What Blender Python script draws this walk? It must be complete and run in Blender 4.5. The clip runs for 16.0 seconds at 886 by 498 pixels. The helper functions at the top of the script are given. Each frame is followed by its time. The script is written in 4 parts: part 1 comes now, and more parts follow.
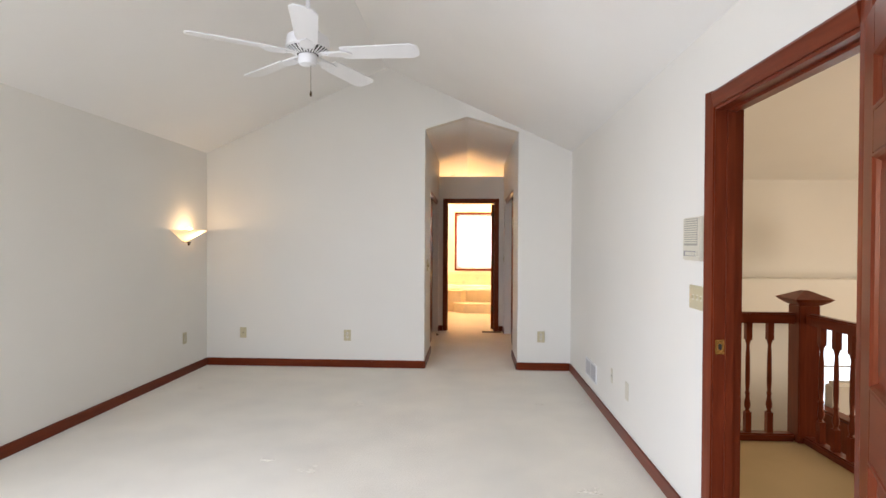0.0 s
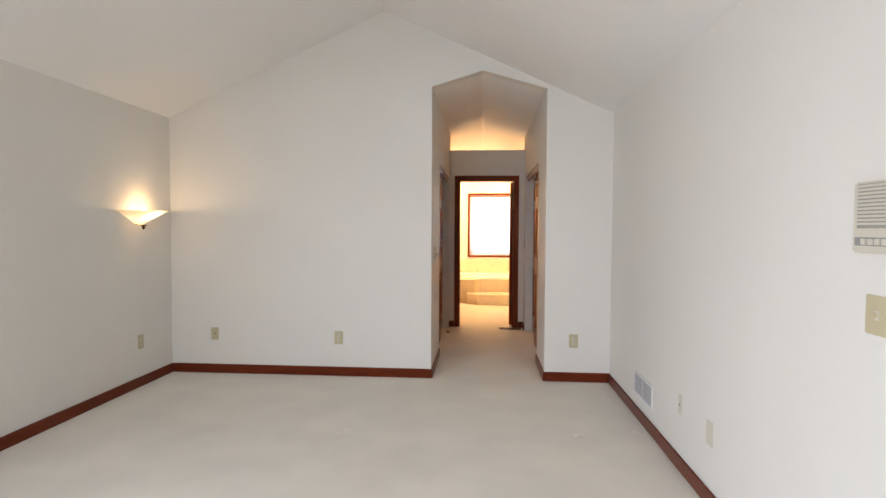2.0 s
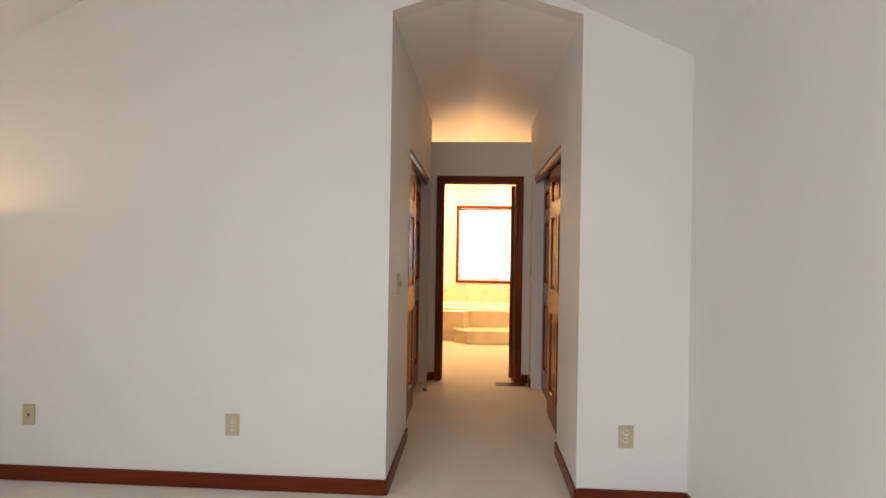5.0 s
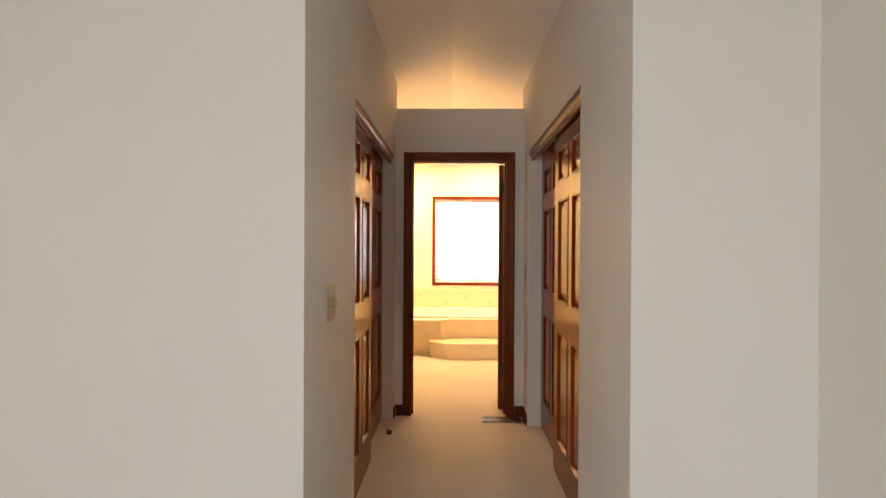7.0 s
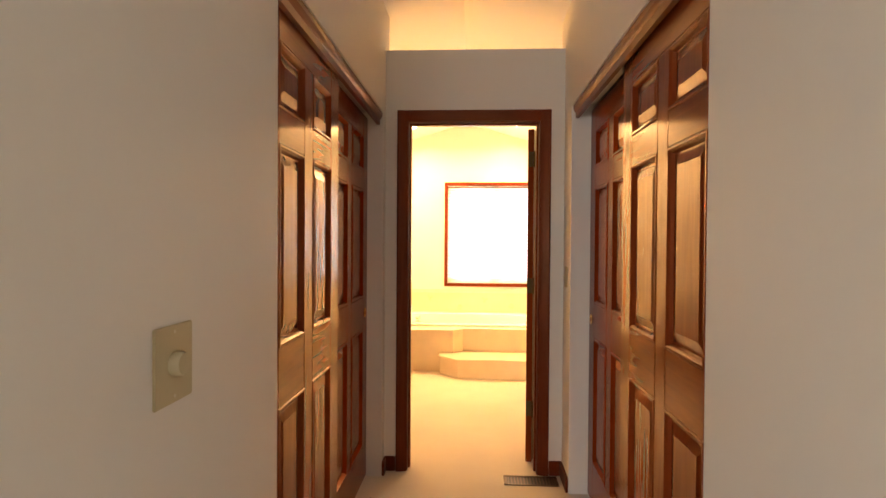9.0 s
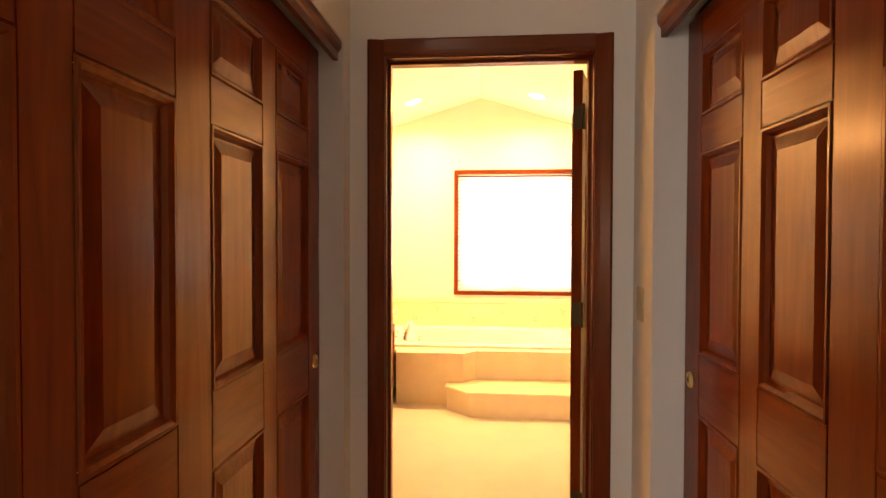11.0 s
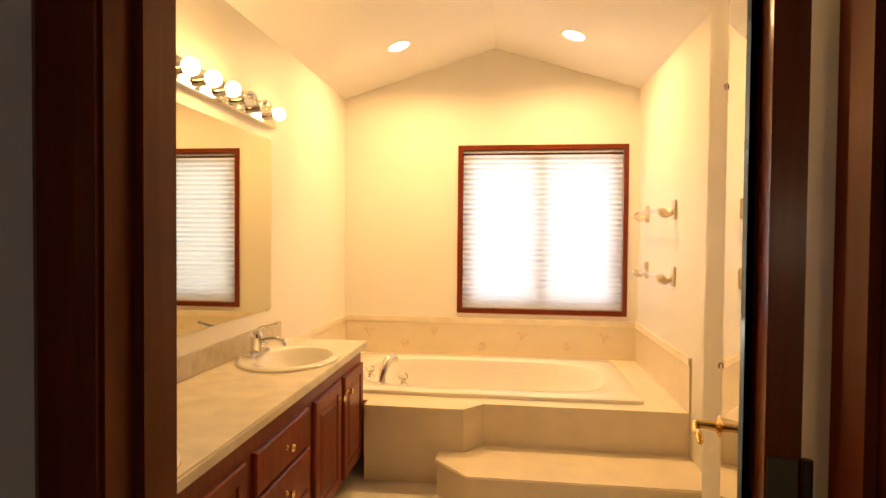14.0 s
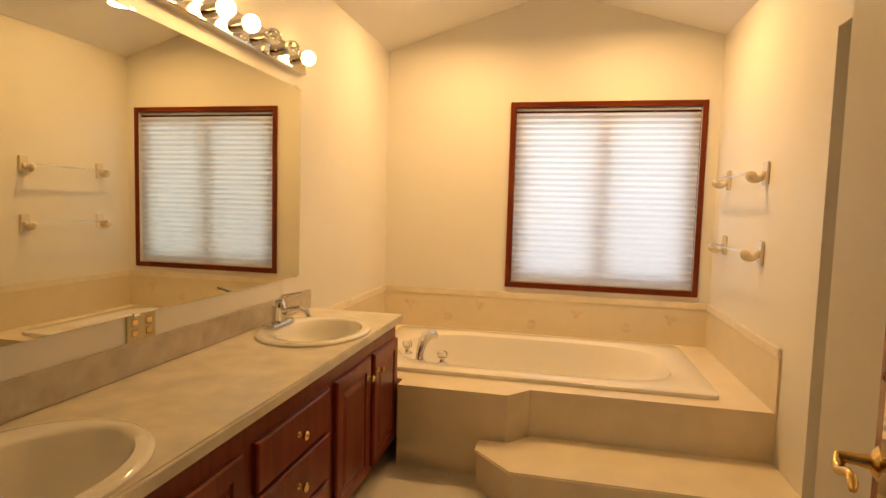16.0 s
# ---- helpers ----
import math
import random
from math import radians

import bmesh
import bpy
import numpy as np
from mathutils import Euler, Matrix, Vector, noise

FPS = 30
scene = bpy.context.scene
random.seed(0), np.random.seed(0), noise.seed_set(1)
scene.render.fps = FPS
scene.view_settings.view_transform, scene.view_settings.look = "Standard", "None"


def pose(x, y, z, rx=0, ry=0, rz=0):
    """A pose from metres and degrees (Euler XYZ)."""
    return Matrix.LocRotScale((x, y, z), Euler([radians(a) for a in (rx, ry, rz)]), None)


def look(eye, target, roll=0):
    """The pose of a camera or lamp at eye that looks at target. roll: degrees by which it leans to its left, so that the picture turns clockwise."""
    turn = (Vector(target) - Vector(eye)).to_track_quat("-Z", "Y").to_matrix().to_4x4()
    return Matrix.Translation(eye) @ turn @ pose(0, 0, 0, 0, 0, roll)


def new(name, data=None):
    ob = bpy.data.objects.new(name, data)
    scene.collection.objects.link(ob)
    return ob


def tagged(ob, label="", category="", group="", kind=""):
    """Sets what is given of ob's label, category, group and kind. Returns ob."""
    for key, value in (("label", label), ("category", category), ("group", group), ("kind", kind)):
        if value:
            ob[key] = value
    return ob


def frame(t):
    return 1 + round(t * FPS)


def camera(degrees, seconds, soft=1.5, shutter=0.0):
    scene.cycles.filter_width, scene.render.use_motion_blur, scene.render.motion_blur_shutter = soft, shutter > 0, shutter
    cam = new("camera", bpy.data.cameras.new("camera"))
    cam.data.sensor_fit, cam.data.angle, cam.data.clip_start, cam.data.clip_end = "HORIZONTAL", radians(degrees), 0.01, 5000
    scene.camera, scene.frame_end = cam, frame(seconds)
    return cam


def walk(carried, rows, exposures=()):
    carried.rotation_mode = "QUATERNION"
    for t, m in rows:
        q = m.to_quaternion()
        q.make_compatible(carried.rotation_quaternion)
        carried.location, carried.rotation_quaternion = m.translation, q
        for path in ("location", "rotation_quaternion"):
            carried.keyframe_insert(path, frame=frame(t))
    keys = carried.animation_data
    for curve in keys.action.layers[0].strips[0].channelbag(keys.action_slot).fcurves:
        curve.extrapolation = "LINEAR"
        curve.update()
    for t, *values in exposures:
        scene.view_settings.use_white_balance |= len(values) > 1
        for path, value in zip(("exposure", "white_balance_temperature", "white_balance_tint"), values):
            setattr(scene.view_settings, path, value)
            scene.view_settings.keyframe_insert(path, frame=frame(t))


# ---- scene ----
cam = camera(78.3, 16.0)
PATH = [
    (0, (0.371, -0.336, 1.392), (0.268, 1.661, 1.37), 0.3),
    (0.5, (0.365, -0.144, 1.384), (0.252, 1.852, 1.352), 0.2),
    (1, (0.331, 0.138, 1.399), (0.213, 2.134, 1.345), 0.2),
    (1.5, (0.325, 0.392, 1.381), (0.194, 2.387, 1.319), 0.3),
    (2, (0.331, 0.743, 1.382), (0.182, 2.736, 1.303), 0.3),
    (2.5, (0.32, 1.05, 1.37), (0.17, 3.043, 1.293), 0.4),
    (3, (0.317, 1.415, 1.389), (0.177, 3.409, 1.315), 0.6),
    (3.5, (0.322, 1.72, 1.366), (0.2, 3.716, 1.32), 0.7),
    (4, (0.326, 2.037, 1.365), (0.203, 4.033, 1.347), 0.9),
    (6.5, (0.328, 3.681, 1.338), (0.258, 5.68, 1.34), 0.6),
    (7, (0.333, 3.958, 1.35), (0.29, 5.957, 1.34), 0.3),
    (7.5, (0.351, 4.274, 1.363), (0.301, 6.273, 1.331), 0.4),
    (8, (0.359, 4.571, 1.363), (0.295, 6.569, 1.324), 0.5),
    (8.5, (0.359, 4.881, 1.344), (0.27, 6.879, 1.306), 0.4),
    (9, (0.372, 5.143, 1.343), (0.259, 7.14, 1.314), 0.4),
    (11.5, (0.374, 6.578, 1.375), (0.201, 8.57, 1.333), 0.1),
    (12, (0.37, 6.841, 1.365), (0.205, 8.834, 1.328), 0.3),
    (12.5, (0.381, 7.119, 1.371), (0.204, 9.111, 1.329), 0.4),
    (13, (0.355, 7.343, 1.384), (0.195, 9.336, 1.343), 0.6),
    (13.5, (0.385, 7.553, 1.37), (0.18, 9.542, 1.329), 0.5),
    (14, (0.397, 7.783, 1.37), (0.16, 9.768, 1.325), 0.5),
    (14.5, (0.403, 7.906, 1.363), (0.108, 9.883, 1.314), 0.7),
    (15, (0.402, 8.002, 1.352), (0.048, 9.969, 1.275), 1.2),
    (15.5, (0.393, 8.077, 1.341), (0.008, 10.037, 1.23), 1.5),
    (16, (0.384, 8.136, 1.319), (-0.037, 10.085, 1.173), 1.6),
]
EXPOSURES = [(0.0, -0.25, 6250, 14), (4.0, -0.38, 6500, 14), (6.5, -0.38, 6700, 12), (8.0, -0.32, 7000, 14), (9.0, -0.05, 7600, 17), (11.5, -0.25, 8200, 20),
             (12.5, -0.7, 8000, 18), (13.5, -1.3, 7100, 12), (14.5, -1.8, 6600, 7), (16.0, -2.13, 6550, 6)]
walk(cam, [(t, look(eye, target, roll)) for t, eye, target, roll in PATH], EXPOSURES)

# ---- world and lights ----
world = bpy.data.worlds.new("sky")
scene.world = world
world.use_nodes = True
wn = world.node_tree.nodes
sky = wn.new("ShaderNodeTexSky")
sky.sky_type, sky.sun_disc = "NISHITA", False
sky.sun_elevation, sky.sun_rotation = radians(40), radians(200)
world.node_tree.links.new(sky.outputs[0], wn["Background"].inputs[0])
wn["Background"].inputs[1].default_value = 0.1


def lamp(name, kind, m, power, color, size=0.1, size_y=None, spread=180):
    data = bpy.data.lights.new(name, kind)
    data.energy, data.color = power, color
    if kind == "AREA":
        data.size, data.spread = size, radians(spread)
        if size_y:
            data.shape, data.size_y = "RECTANGLE", size_y
        else:
            data.shape = "DISK"
    else:
        data.shadow_soft_size = size
    ob = new(name, data)
    ob.matrix_world = m
    return ob


sun_data = bpy.data.lights.new("sun", "SUN")
sun_data.energy, sun_data.angle, sun_data.color = 2.0, radians(0.5), (1, 0.95, 0.86)
new("sun", sun_data).matrix_world = look((0, -20, 20), (0, 0, 0))
sun_data.use_shadow = True

DAY = (0.82, 0.89, 1.0)
WARM = (1.0, 0.70, 0.33)
# daylight through the bedroom windows behind the walker
lamp("daylight_back_window", "AREA", look((-0.9, -1.58, 1.45), (-0.3, 1.6, -0.5)), 52, DAY, 1.6, 1.25, 120)
lamp("daylight_side_window", "AREA", look((-2.68, 0.3, 1.45), (0, 2.1, -0.5)), 76, DAY, 1.5, 1.15, 130)
# added fill that brightens the ceiling, standing for bounce from the ground outside
lamp("ceiling_fill_back_window", "AREA", look((-0.9, -1.57, 1.45), (-0.5, 1.0, 5.0)), 16, (0.96, 0.97, 1.0), 1.6, 1.2, 130)
# daylight on the bathroom window shade
lamp("daylight_bath_window", "AREA", look((0.655, 12.72, 1.5), (0.655, 12.0, 1.45)), 155, (0.74, 0.86, 1.0), 2.4, 2.0)
# added warm fill for the great room beyond the landing, without a source of its own
lamp("fill_great_room", "AREA", look((6.3, 3.0, 0.9), (3.5, 3.4, 0.7)), 105, (1.0, 0.82, 0.60), 2.2, 1.6)


# ---- materials ----
def material(name, color, rough=0.5, metal=0.0, scale=6.0, vary=0.06, fine=180.0, bump=0.1, emit=None, power=0.0, transmission=0.0, coat=0.0):
    m = bpy.data.materials.new(name)
    m.use_nodes = True
    n, links = m.node_tree.nodes, m.node_tree.links
    b = n["Principled BSDF"]
    b.inputs["Roughness"].default_value, b.inputs["Metallic"].default_value = rough, metal
    b.inputs["Transmission Weight"].default_value = transmission
    b.inputs["Coat Weight"].default_value = coat
    b.inputs["Coat Roughness"].default_value = 0.12
    if emit:
        b.inputs["Emission Color"].default_value, b.inputs["Emission Strength"].default_value = (*emit, 1), power
    pos = n.new("ShaderNodeNewGeometry").outputs["Position"]
    big = n.new("ShaderNodeTexNoise")
    big.inputs["Scale"].default_value, big.inputs["Detail"].default_value = scale, 5
    links.new(pos, big.inputs["Vector"])
    ramp = n.new("ShaderNodeValToRGB")
    for e, k, p in zip(ramp.color_ramp.elements, (1 - vary, 1 + vary), (0.3, 0.7)):
        e.color, e.position = (*[min(1, c * k) for c in color], 1), p
    links.new(big.outputs["Fac"], ramp.inputs["Fac"])
    links.new(ramp.outputs["Color"], b.inputs["Base Color"])
    if bump:
        small = n.new("ShaderNodeTexNoise")
        small.inputs["Scale"].default_value, small.inputs["Detail"].default_value = fine, 3
        links.new(pos, small.inputs["Vector"])
        bn = n.new("ShaderNodeBump")
        bn.inputs["Strength"].default_value, bn.inputs["Distance"].default_value = bump, 0.004
        links.new(small.outputs["Fac"], bn.inputs["Height"])
        links.new(bn.outputs["Normal"], b.inputs["Normal"])
    return m


def wood(name, dark, light, rough=0.3, stretch=(30, 30, 2.2)):
    m = material(name, dark, rough, bump=0, coat=0.04)
    m.node_tree.nodes["Principled BSDF"].inputs["Specular IOR Level"].default_value = 0.3
    m.node_tree.nodes["Principled BSDF"].inputs["Specular Tint"].default_value = (1.0, 0.5, 0.25, 1)
    n, links = m.node_tree.nodes, m.node_tree.links
    b = n["Principled BSDF"]
    geo = n.new("ShaderNodeTexCoord")
    mapping = n.new("ShaderNodeMapping")
    mapping.inputs["Scale"].default_value = stretch
    links.new(geo.outputs["Object"], mapping.inputs["Vector"])
    grain = n.new("ShaderNodeTexNoise")
    grain.inputs["Scale"].default_value, grain.inputs["Detail"].default_value, grain.inputs["Distortion"].default_value = 1.0, 7, 1.2
    links.new(mapping.outputs["Vector"], grain.inputs["Vector"])
    ramp = n.new("ShaderNodeValToRGB")
    ramp.color_ramp.elements[0].color, ramp.color_ramp.elements[0].position = (*dark, 1), 0.32
    ramp.color_ramp.elements[1].color, ramp.color_ramp.elements[1].position = (*light, 1), 0.72
    links.new(grain.outputs["Fac"], ramp.inputs["Fac"])
    links.new(ramp.outputs["Color"], b.inputs["Base Color"])
    bn = n.new("ShaderNodeBump")
    bn.inputs["Strength"].default_value, bn.inputs["Distance"].default_value = 0.03, 0.001
    links.new(grain.outputs["Fac"], bn.inputs["Height"])
    links.new(bn.outputs["Normal"], b.inputs["Normal"])
    return m


PAINT = material("wall_paint", (0.82, 0.795, 0.735), 0.55, scale=1.2, vary=0.015, fine=90, bump=0.06)
CEIL = material("ceiling_paint", (0.90, 0.885, 0.855), 0.7, scale=1.5, vary=0.012, fine=60, bump=0.12)
CARPET = material("carpet", (0.82, 0.755, 0.63), 0.95, scale=2.2, vary=0.06, fine=420, bump=0.9)
CARPET.node_tree.nodes["Principled BSDF"].inputs["Sheen Weight"].default_value = 0.45
CARPET_TAN = material("landing_carpet", (0.58, 0.43, 0.22), 0.95, scale=2.2, vary=0.05, fine=420, bump=0.8)
CHERRY = wood("cherry_wood", (0.115, 0.0205, 0.0085), (0.175, 0.0330, 0.0130), 0.30)
CHERRY_X = wood("cherry_wood_lengthwise", (0.115, 0.0205, 0.0085), (0.175, 0.0330, 0.0130), 0.30, (2.2, 30, 30))
CHERRY_Y = wood("cherry_wood_along", (0.115, 0.0205, 0.0085), (0.175, 0.0330, 0.0130), 0.30, (30, 2.2, 30))
DOOR_WOOD = wood("door_wood", (0.168, 0.0255, 0.0055), (0.242, 0.0415, 0.0090), 0.24)
DOOR_WOOD_X = wood("door_wood_across", (0.168, 0.0255, 0.0055), (0.242, 0.0415, 0.0090), 0.24, (2.2, 30, 30))
VANITY_WOOD = wood("vanity_wood", (0.125, 0.020, 0.013), (0.215, 0.041, 0.024), 0.28)
COUNTER = material("laminate_counter", (0.73, 0.66, 0.53), 0.30, scale=9, vary=0.14, fine=60, bump=0.02)
# counter laminate darkened: the shade on the upright backsplash is in its colour
SHADED_LAMINATE = material("shaded_laminate", (0.52, 0.465, 0.38), 0.32, scale=16, vary=0.16, fine=60, bump=0.02)
MARBLE = material("cultured_marble", (0.83, 0.73, 0.55), 0.28, scale=7, vary=0.05, fine=40, bump=0.02)
TILE = material("wall_tile", (0.76, 0.67, 0.50), 0.25, scale=9, vary=0.025, fine=40, bump=0.02)
TILE_TRIM = material("tile_trim", (0.80, 0.72, 0.57), 0.3, scale=12, vary=0.07, fine=60, bump=0.02)
TILE_MOTIF = material("tile_motif", (0.67, 0.55, 0.39), 0.3, scale=20, vary=0.1, bump=0)
ACRYLIC = material("tub_acrylic", (0.84, 0.80, 0.72), 0.15, scale=3, vary=0.01, bump=0, coat=0.3)
CERAMIC = material("sink_ceramic", (0.90, 0.86, 0.77), 0.12, scale=3, vary=0.01, bump=0, coat=0.4)
BRACKET = material("almond_ceramic", (0.78, 0.69, 0.54), 0.2, scale=4, vary=0.02, bump=0, coat=0.3)
BRASS = material("brass", (0.80, 0.56, 0.22), 0.2, 1.0, bump=0)
DULL_BRASS = material("dull_brass", (0.10, 0.066, 0.03), 0.5, 1.0, bump=0)
CHROME = material("chrome", (0.80, 0.80, 0.80), 0.08, 1.0, bump=0)
MIRROR = material("mirror_glass", (0.66, 0.64, 0.52), 0.0, 1.0, vary=0.0, bump=0)
GLASS = material("clear_glass", (0.95, 0.97, 0.96), 0.02, transmission=1.0, vary=0.0, bump=0)
IVORY = material("ivory_plastic", (0.56, 0.49, 0.31), 0.4, scale=8, vary=0.02, bump=0)
ALMOND = material("almond_plastic", (0.66, 0.62, 0.51), 0.4, scale=8, vary=0.02, bump=0)
# near-black that stands for the shade inside slots, holes and gaps
HOLE_SHADE = material("hole_shade", (0.03, 0.028, 0.025), 0.6, bump=0)
GRILLE_SHADOW = material("grille_shadow", (0.36, 0.34, 0.29), 0.6, bump=0)
GREY = material("grey_print_and_gap_shade", (0.30, 0.29, 0.28), 0.6, bump=0)
WHITE = material("white_enamel", (0.82, 0.82, 0.82), 0.3, scale=4, vary=0.015, bump=0)
LOUVRE = material("louvre_enamel", (0.58, 0.58, 0.60), 0.4, scale=4, vary=0.02, bump=0)
METAL_BROWN = material("brown_register_metal", (0.10, 0.065, 0.04), 0.45, 0.4, bump=0)
CUSHION = material("cream_fabric", (0.66, 0.62, 0.55), 0.9, scale=5, vary=0.05, fine=300, bump=0.4)
BULB = material("lit_bulb", (1, 0.9, 0.7), 0.3, emit=(1.0, 0.57, 0.21), power=132, bump=0)
SOFT_BULB = material("soft_bulb", (1, 0.9, 0.7), 0.3, emit=(1.0, 0.70, 0.34), power=16, bump=0)
CAN_GLOW = material("lit_lens", (1, 0.95, 0.85), 0.4, emit=(1.0, 0.80, 0.52), power=30, bump=0)



def translucent(name, through_color, face_color, share):
    """Thin cloth or glass that lets light through and scatters it."""
    m = bpy.data.materials.new(name)
    m.use_nodes = True
    n, links = m.node_tree.nodes, m.node_tree.links
    mix, back, face = n.new("ShaderNodeMixShader"), n.new("ShaderNodeBsdfTranslucent"), n.new("ShaderNodeBsdfDiffuse")
    back.inputs[0].default_value, face.inputs[0].default_value = (*through_color, 1), (*face_color, 1)
    mix.inputs[0].default_value = share
    links.new(face.outputs[0], mix.inputs[1])
    links.new(back.outputs[0], mix.inputs[2])
    links.new(mix.outputs[0], n["Material Output"].inputs["Surface"])
    return m


SHADE_CLOTH = translucent("pleated_cloth", (0.88, 0.88, 0.90), (0.86, 0.85, 0.82), 0.55)
ALABASTER = translucent("alabaster_glass", (0.95, 0.86, 0.72), (0.86, 0.78, 0.66), 0.6)

# ---- building helpers ----
def box(bm, x0, y0, z0, x1, y1, z1, m=None):
    vs = [bm.verts.new(v) for v in ((x0, y0, z0), (x1, y0, z0), (x1, y1, z0), (x0, y1, z0), (x0, y0, z1), (x1, y0, z1), (x1, y1, z1), (x0, y1, z1))]
    for f in ((0, 3, 2, 1), (4, 5, 6, 7), (0, 1, 5, 4), (1, 2, 6, 5), (2, 3, 7, 6), (3, 0, 4, 7)):
        bm.faces.new([vs[i] for i in f])
    if m:
        bmesh.ops.transform(bm, matrix=m, verts=vs)
    return vs


def prism(bm, pts, a, b, axis="y"):
    """A polygon drawn in the plane across the axis, drawn out from a to b."""
    def at(p, q):
        return {"y": (p[0], q, p[1]), "x": (q, p[0], p[1]), "z": (p[0], p[1], q)}[axis]
    lo, hi = [bm.verts.new(at(p, a)) for p in pts], [bm.verts.new(at(p, b)) for p in pts]
    bm.faces.new(lo[::-1])
    bm.faces.new(hi)
    for i in range(len(pts)):
        j = (i + 1) % len(pts)
        bm.faces.new((lo[i], lo[j], hi[j], hi[i]))
    return lo + hi


def lathe(bm, profile, seg=24, m=None, a0=0.0, a1=360.0, sx=1.0, sy=1.0, cap=True):
    """Radius and height pairs turned about z."""
    full = abs(a1 - a0) >= 360
    count = seg if full else seg + 1
    rings = []
    for r, z in profile:
        rings.append([bm.verts.new((sx * r * math.cos(radians(a0 + (a1 - a0) * k / seg)), sy * r * math.sin(radians(a0 + (a1 - a0) * k / seg)), z)) for k in range(count)])
    for lo, hi in zip(rings, rings[1:]):
        for k in range(seg):
            j = (k + 1) % count
            bm.faces.new((lo[k], lo[j], hi[j], hi[k]))
    if full and cap:
        for ring, flip in ((rings[0], True), (rings[-1], False)):
            if profile[0 if flip else -1][0] > 1e-4:
                bm.faces.new(ring[::-1] if flip else ring)
    verts = [v for ring in rings for v in ring]
    if m:
        bmesh.ops.transform(bm, matrix=m, verts=verts)
    bmesh.ops.remove_doubles(bm, verts=verts, dist=1e-5)


def rod(bm, a, b, r, seg=12):
    a, b = Vector(a), Vector(b)
    lathe(bm, ((r, 0), (r, (b - a).length)), seg, Matrix.Translation(a) @ (b - a).to_track_quat("Z", "Y").to_matrix().to_4x4())


def tube(bm, pts, radii, seg=12):
    """One skin round a bent line."""
    pts = [Vector(p) for p in pts]
    rings = []
    for k, p in enumerate(pts):
        way = (pts[min(k + 1, len(pts) - 1)] - pts[max(k - 1, 0)]).normalized()
        turn = way.to_track_quat("Z", "Y").to_matrix().to_4x4()
        rings.append([bm.verts.new(p + turn @ Vector((radii[k] * math.cos(2 * math.pi * q / seg), radii[k] * math.sin(2 * math.pi * q / seg), 0))) for q in range(seg)])
    for a, b in zip(rings, rings[1:]):
        for q in range(seg):
            bm.faces.new((a[q], a[(q + 1) % seg], b[(q + 1) % seg], b[q]))
    bm.faces.new(rings[0][::-1])
    bm.faces.new(rings[-1])


def finish(name, bm, mat, bevel=0.0, smooth=False):
    bmesh.ops.recalc_face_normals(bm, faces=bm.faces)
    if bevel:
        sharp = [e for e in bm.edges if len(e.link_faces) == 2 and e.calc_face_angle(0) > 0.6]
        bmesh.ops.bevel(bm, geom=sharp, offset=bevel, segments=2, affect="EDGES", clamp_overlap=True)
    me = bpy.data.meshes.new(name)
    bm.to_mesh(me)
    bm.free()
    me.materials.append(mat)
    if smooth:
        for p in me.polygons:
            p.use_smooth = True
        me.set_sharp_from_angle(angle=radians(40))
    return new(name, me)


def part(name, bm, mat, parent=None, label="", bevel=0.0, smooth=False, m=None):
    ob = finish(name, bm, mat, bevel, smooth)
    if m is not None:
        ob.matrix_basis = m
    if parent:
        ob.parent = parent
    return tagged(ob, label)


def boxes(name, mat, parts, parent=None, label="", bevel=0.0, m=None):
    bm = bmesh.new()
    for p in parts:
        box(bm, *p)
    return part(name, bm, mat, parent, label, bevel, m=m)


def thing(name, m, label, category, group=""):
    ob = new(name)
    ob.matrix_basis = m
    return tagged(ob, label, category, group)


def structure(name, mat, parts, label="", bevel=0.0):
    return tagged(boxes(name, mat, parts, None, label, bevel), kind="structure")


# ---- measures of the place ----
XL, XR, YF, YB = -2.612, 1.464, 5.670, -1.60       # bedroom
EAVE, PITCH, RIDGE_X = 2.393, 0.46, -0.574
RIDGE_Z = EAVE + (XR - RIDGE_X) * PITCH
HL, HR, HE = -0.143, 0.885, 8.288                  # hall and its end
GX, GZ, GP = 0.28, 2.855, 0.305                   # the bathroom's gable
PX, PZ, PP = 0.318, 2.785, 0.295                  # the hall's gable at its opening
BL, BR, BF = -0.93, 1.39, 12.12                   # bathroom
TH = 0.12


def bath_gable(x):
    return GZ - GP * abs(x - GX)


def hall_gable(x):
    return PZ - PP * abs(x - PX)


# ---- structure ----
structure("floor", CARPET, [(XL - TH, YB - TH, -0.12, XR + TH, HE + 0.06, 0)], "cream cut-pile carpet with a few furniture dents")
structure("floor_bathroom", CARPET, [(BL - TH, HE + 0.06, -0.12, 2.6, BF + TH, 0)], "cream carpet of the bathroom")
bm = bmesh.new()
cz = RIDGE_Z - PITCH * abs(HL - RIDGE_X)
prism(bm, [(XL - TH, 0), (HL, 0), (HL, cz), (RIDGE_X, RIDGE_Z), (XL - TH, EAVE - TH * PITCH)], YF, YF + TH)
prism(bm, [(HR, 0), (XR + TH, 0), (XR + TH, EAVE - TH * PITCH), (HR, EAVE + (XR - HR) * PITCH)], YF, YF + TH)
prism(bm, [(HL, hall_gable(HL)), (PX, PZ), (HR, hall_gable(HR)), (HR, EAVE + (XR - HR) * PITCH), (HL, cz)], YF, YF + TH)
tagged(part("wall_north", bm, PAINT, label="off-white painted gable wall with a peaked hall opening"), kind="structure")
